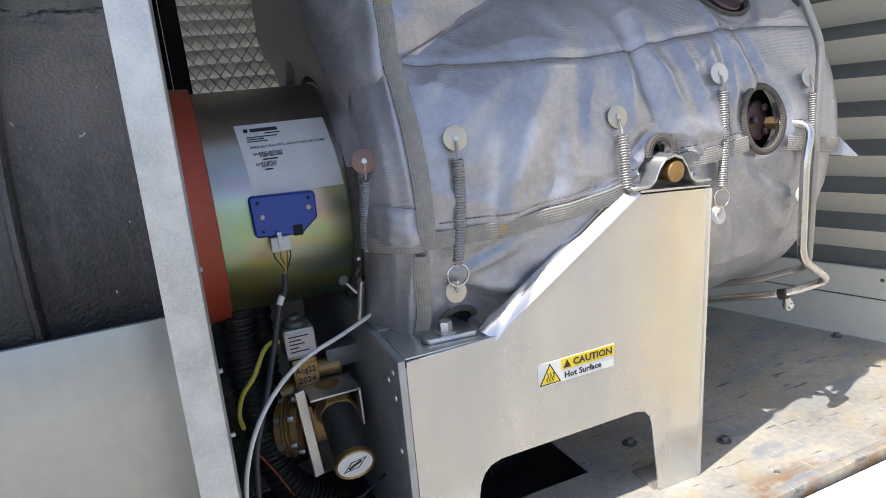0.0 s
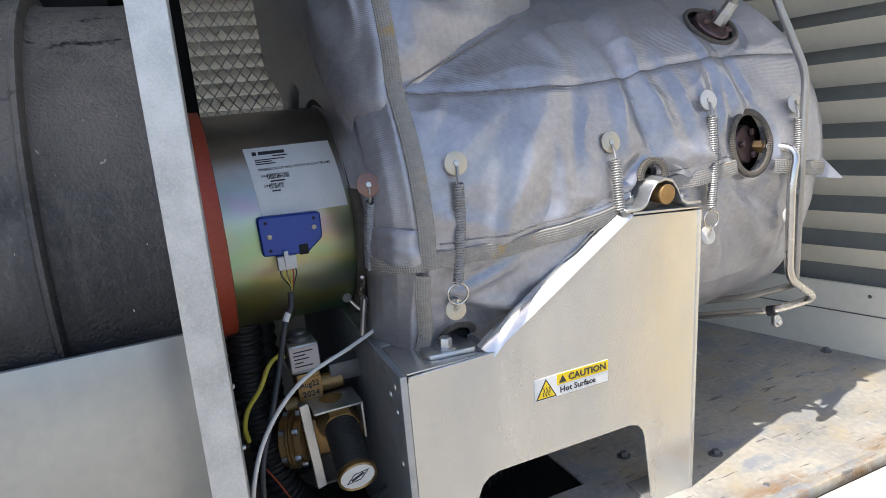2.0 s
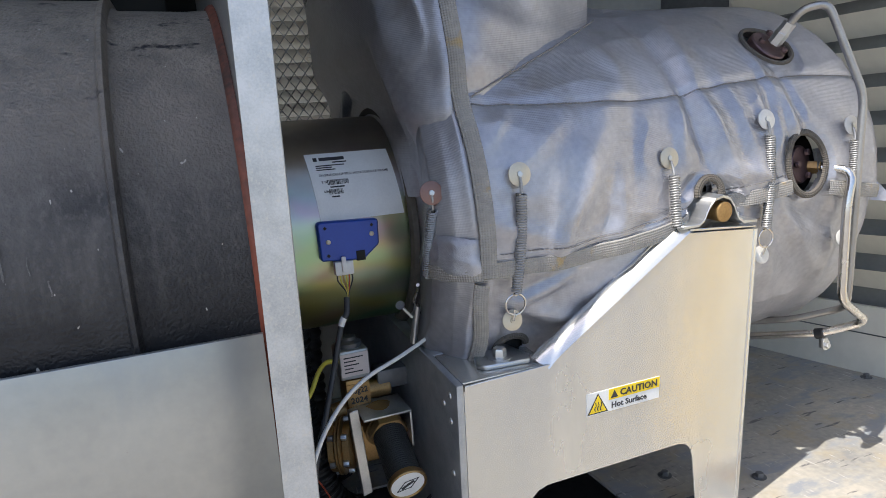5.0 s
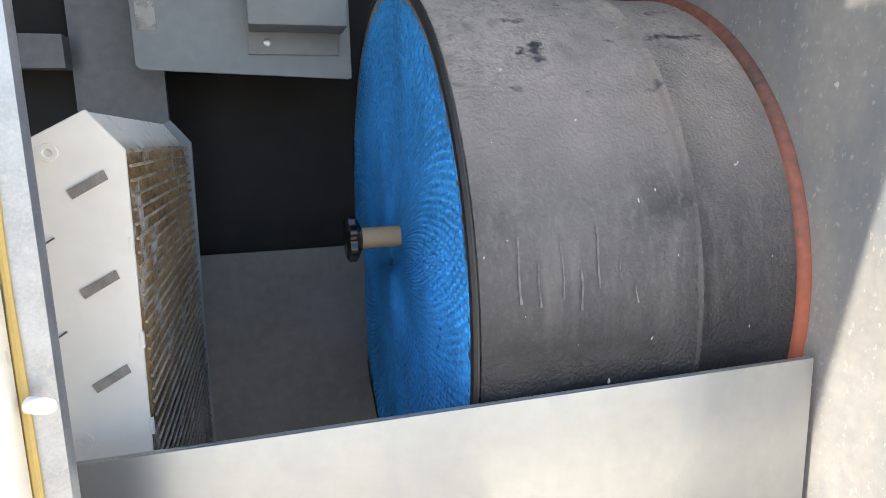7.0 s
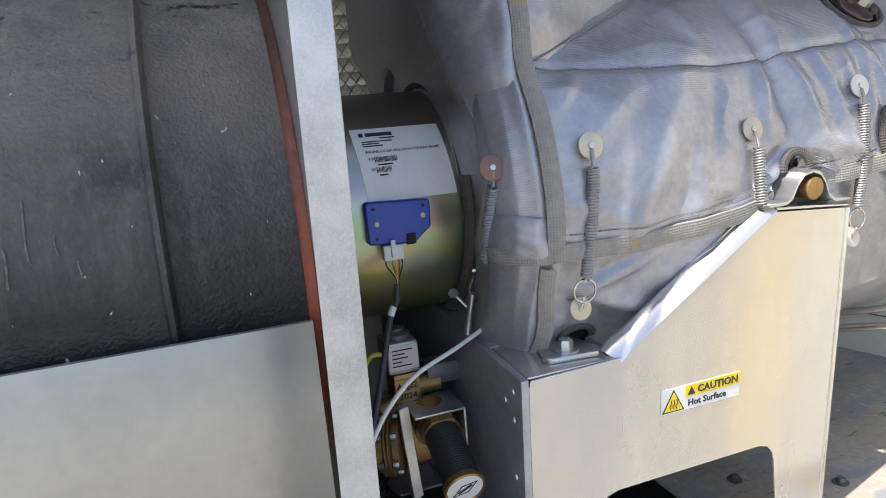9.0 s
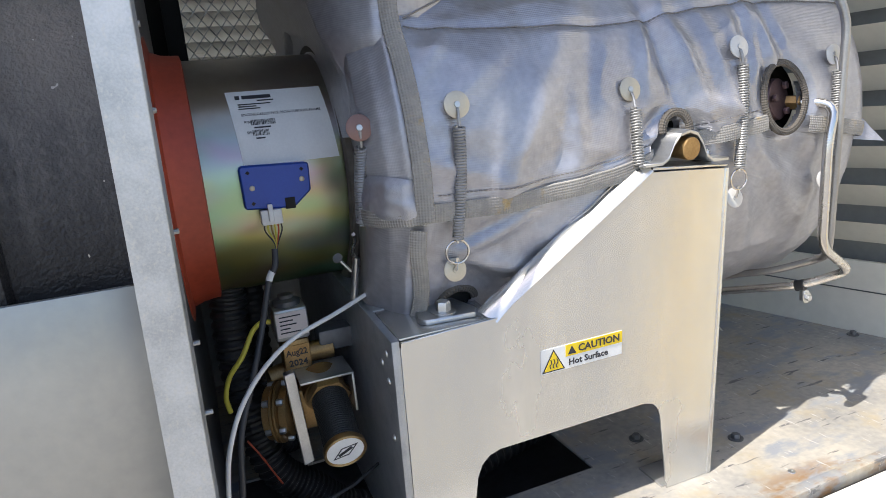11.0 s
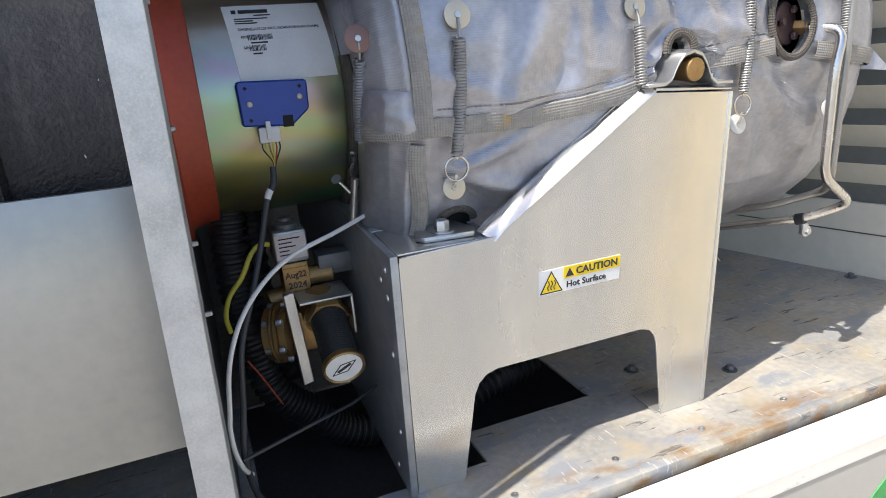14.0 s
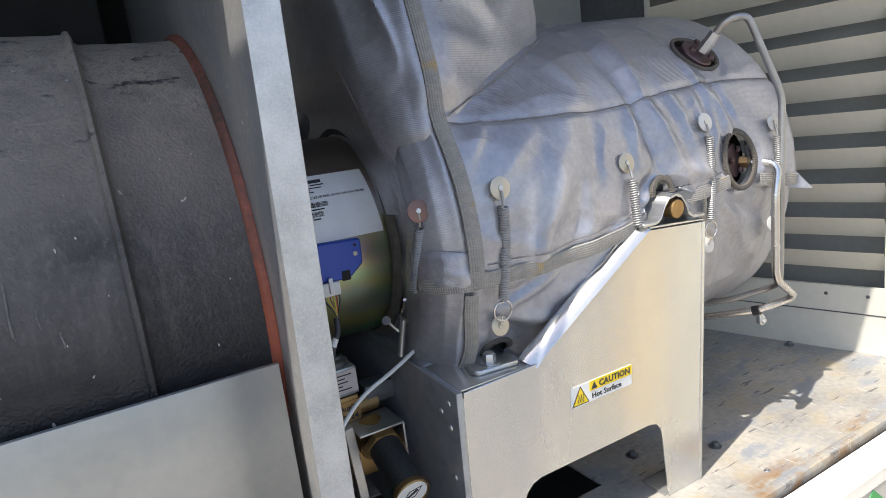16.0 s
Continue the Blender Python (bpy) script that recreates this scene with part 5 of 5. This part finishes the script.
for z in (0.5335, 0.470):
    bm = bmesh.new()
    bm_prism(bm, [(-0.567, z + 0.0035), (-0.5665, z + 0.0025), (-0.576, z - 0.0035), (-0.5765, z - 0.0025)], "y", 0.7925, 0.7945)
    part("slit", bm, DARKM, endp, smooth=0)
for z in (0.528, 0.462, 0.398):
    box("tab", -0.5235, -0.5205, 0.7935, 0.7975, z - 0.006, z + 0.006, WHITE, 0.0006, endp)
for x, z in ((-0.564, 0.591), (-0.565, 0.394)):
    bm = bmesh.new()
    bm_lathe(bm, [(0, 0.0062), (0.0015, 0.0058), (0.0018, 0.003), (0.0002, 0.0025)], at((x, 0.794, z), (0, -1, 0)), 20)
    part("rivet", bm, WHITE, endp)
RUST = mat("rusty_fins", (0.15, 0.085, 0.035), 0.8, 0.1, 0.4, 14.0, 0.8, 300, tint=(0.34, 0.23, 0.12), stretch=(1, 0.4, 1))
overlay(RUST, (0.55, 0.53, 0.50), 0.55, 0.66, 26, seed=3)
overlay(RUST, (0.62, 0.60, 0.56), 0.20, 0.40, 20, (1, 1, 1), ("Z", 0.586, 0.600), seed=12)
overlay(RUST, (0.05, 0.035, 0.025), 0.66, 0.70, 40, seed=8)
bm = bmesh.new()
bm_prism(bm, [(-0.527, 0.001), (-0.527, 0.38), (-0.523, 0.588), (-0.541, 0.612), (-0.60, 0.585), (-0.60, 0.001)], "y", 0.7975, 1.13)
part("core", bm, RUST, hx, "rusty fin pack", 0)
fins = bmesh.new()
for k in range(58):
    y = 0.803 + 0.0056 * k
    bm_prism(fins, [(-0.5275, 0.12), (-0.5245, 0.12), (-0.5205, 0.590), (-0.5405, 0.617), (-0.545, 0.612), (-0.525, 0.588)], "y", y, y + 0.0012)
tagged(part("fin", fins, RUST, hx), kind="stuff")
tubes = bmesh.new()
for k in range(47):
    z = 0.14 + 0.0098 * k
    x = -0.5235 + 0.0035 * (z - 0.12) / 0.47
    bm_tube(tubes, [(x + 0.0022, 0.799, z), (x + 0.0030, 0.96, z + 0.001), (x + 0.0022, 1.128, z - 0.001)], 0.0012, 5)
WIRE = mat("tarnished_wire", (0.34, 0.25, 0.15), 0.6, 0.3, 0.35, 30.0, tint=(0.50, 0.44, 0.36))
tagged(part("wire_mesh", tubes, WIRE, hx), kind="stuff")
bm = bmesh.new()
bm_prism(bm, [(x + 0.006 if x > -0.6 else x, z + 0.004) for x, z in EX], "y", 1.131, 1.134, 0.0006)
part("rear_plate", bm, GREYM, hx)

plt = thing("control_plate", "grey mounting plate with a covered box and screw", "plate")
bm = bmesh.new()
bm_prism(bm, [(-0.576, 0.690), (-0.570, 0.685), (-0.316, 0.674), (-0.312, 0.676), (-0.312, 1.1), (-0.576, 1.1)], "y", 1.20, 1.204, 0.0006)
part("sheet", bm, GREYM, plt)
bm = bmesh.new()
bm_box(bm, -0.440, -0.322, 1.14, 1.195, 0.731, 0.95, 0.003)
part("box", bm, GREYM, plt)
bm = bmesh.new()
bm_box(bm, -0.442, -0.328, 1.1955, 1.1990, 0.704, 0.80, 0.001)
part("box_flange", bm, GREYM, plt)
bm = bmesh.new()
bm_lathe(bm, [(0, 0.0055), (0.0015, 0.0055), (0.003, 0.003)], at((-0.418, 1.195, 0.7185), (0, -1, 0)), 20)
part("screw", bm, ZINC, plt)
bm = bmesh.new()
bm_box(bm, -0.570, -0.548, 1.1985, 1.1997, 0.732, 0.86)
part("foil_tape", bm, STEEL, plt, "crinkled foil tape")
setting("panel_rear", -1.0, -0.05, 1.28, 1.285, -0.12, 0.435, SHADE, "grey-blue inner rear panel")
# black sheet added for the shaded depth behind the drum
setting("wall_dark", -0.66, -0.05, 1.35, 1.36, 0.30, 1.3, BLACK_AND_SHADE, "black sheet standing in for the shaded depth behind the drum")
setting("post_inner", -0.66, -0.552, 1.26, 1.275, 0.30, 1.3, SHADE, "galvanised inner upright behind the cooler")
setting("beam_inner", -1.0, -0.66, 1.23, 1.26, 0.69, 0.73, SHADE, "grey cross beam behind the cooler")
# inner wall: shade behind the cooler put in as black
setting("wall_inner", -1.0, -0.66, 1.29, 1.30, 0.44, 1.3, BLACK_AND_SHADE, "inner wall behind the cooler, coloured black for its shade")

# ---- grille and rear louvres above the generator ----
gr = thing("expanded_metal", "expanded metal grille before the daylit rear louvres", "grille")
bm = bmesh.new()
W, Hh = 0.0105, 0.027
for i in range(31):
    for j in range(24):
        x, z = 0.064 + i * W, 0.60 + j * Hh + (Hh / 2 if i % 2 else 0)
        for sx in (-1, 1):
            bm_tube(bm, [(x, 1.40, z - Hh / 2), (x + sx * W, 1.401, z)], 0.0011, 4)
            bm_tube(bm, [(x, 1.40, z + Hh / 2), (x + sx * W, 1.401, z)], 0.0011, 4)
tagged(part("mesh", bm, ZINC, gr), kind="stuff")
box("frame", 0.034, 0.064, 1.395, 1.41, 0.58, 1.3, BLACK_AND_SHADE, 0.002, gr, "black frame strip")
for k in range(24):
    z = 0.60 + 0.028 * k
    sl = bmesh.new()
    bm_prism(sl, [(1.535, z + 0.032), (1.537, z + 0.033), (1.57, z + 0.003), (1.57, z)], "x", 0.034, 0.40)
    tagged(part("rear_louvre", sl, WHITE), "white painted rear louvre slat", "louvre", "rear louvres")
# duct and fittings above the blanket
bm = bmesh.new()
bm_tube(bm, [(0.70, 1.30, 0.70), (0.702, 1.30, 0.86), (0.690, 1.32, 1.2)], 0.010, 14)
tagged(part("upright_pipe", bm, BRASS), "brown upright pipe behind the blanket", "pipe")
bm = bmesh.new()
bm_tube(bm, [(0.66, 1.30, 0.70), (0.668, 1.30, 1.2)], 0.008, 12)
tagged(part("upright_cable", bm, RUBBER), "black upright cable behind the blanket", "cable")

# shred of white film by the bracket's edge
rg = thing("white_shred", "torn shred of white plastic film by the bracket", "shred")
bm = grid(lambda u, v: Vector((0.645 + 0.035 * u, 0.800 + 0.01 * u + 0.004 * v, 0.205 - 0.018 * u + 0.02 * u * (1 - u) + 0.006 * v * (1 - u))), lin(0, 1, 12), lin(0, 1, 4))
part("film", bm, WHITEC, rg)
# seam and screws of the right wall's plain foot
bm = bmesh.new()
b2 = bmesh.new()
bm_box(b2, -0.088, 0.74, 0.0003, 0.0012, 0.088, 0.0905)
join(bm, b2, RW)
part("joint", bm, DARKM, rwall)
for x, z in ((-0.02, 0.13), (0.06, 0.13), (-0.06, 0.30)):
    bm = bmesh.new()
    b2 = bmesh.new()
    bm_lathe(b2, [(0.0, 0.004), (0.002, 0.003)], at((x, 0.0005, z), (0, 1, 0)), 12)
    join(bm, b2, RW)
    part("screw", bm, DARKM, rwall)
# handwritten date on the valve
bm = bmesh.new()
bm_box(bm, 0.104, 0.135, 0.9335, 0.9348, 0.226, 0.256)
dt = part("date_tape", bm, BRASS, gv, "brass face with a handwritten date")
text("handwriting", "Aug22", 0.011, Matrix.Translation((0.106, 0.9330, 0.2435)) @ FRONT, INK, dt, width=0.026)
text("handwriting", "2024", 0.011, Matrix.Translation((0.108, 0.9330, 0.230)) @ FRONT, INK, dt, width=0.023)
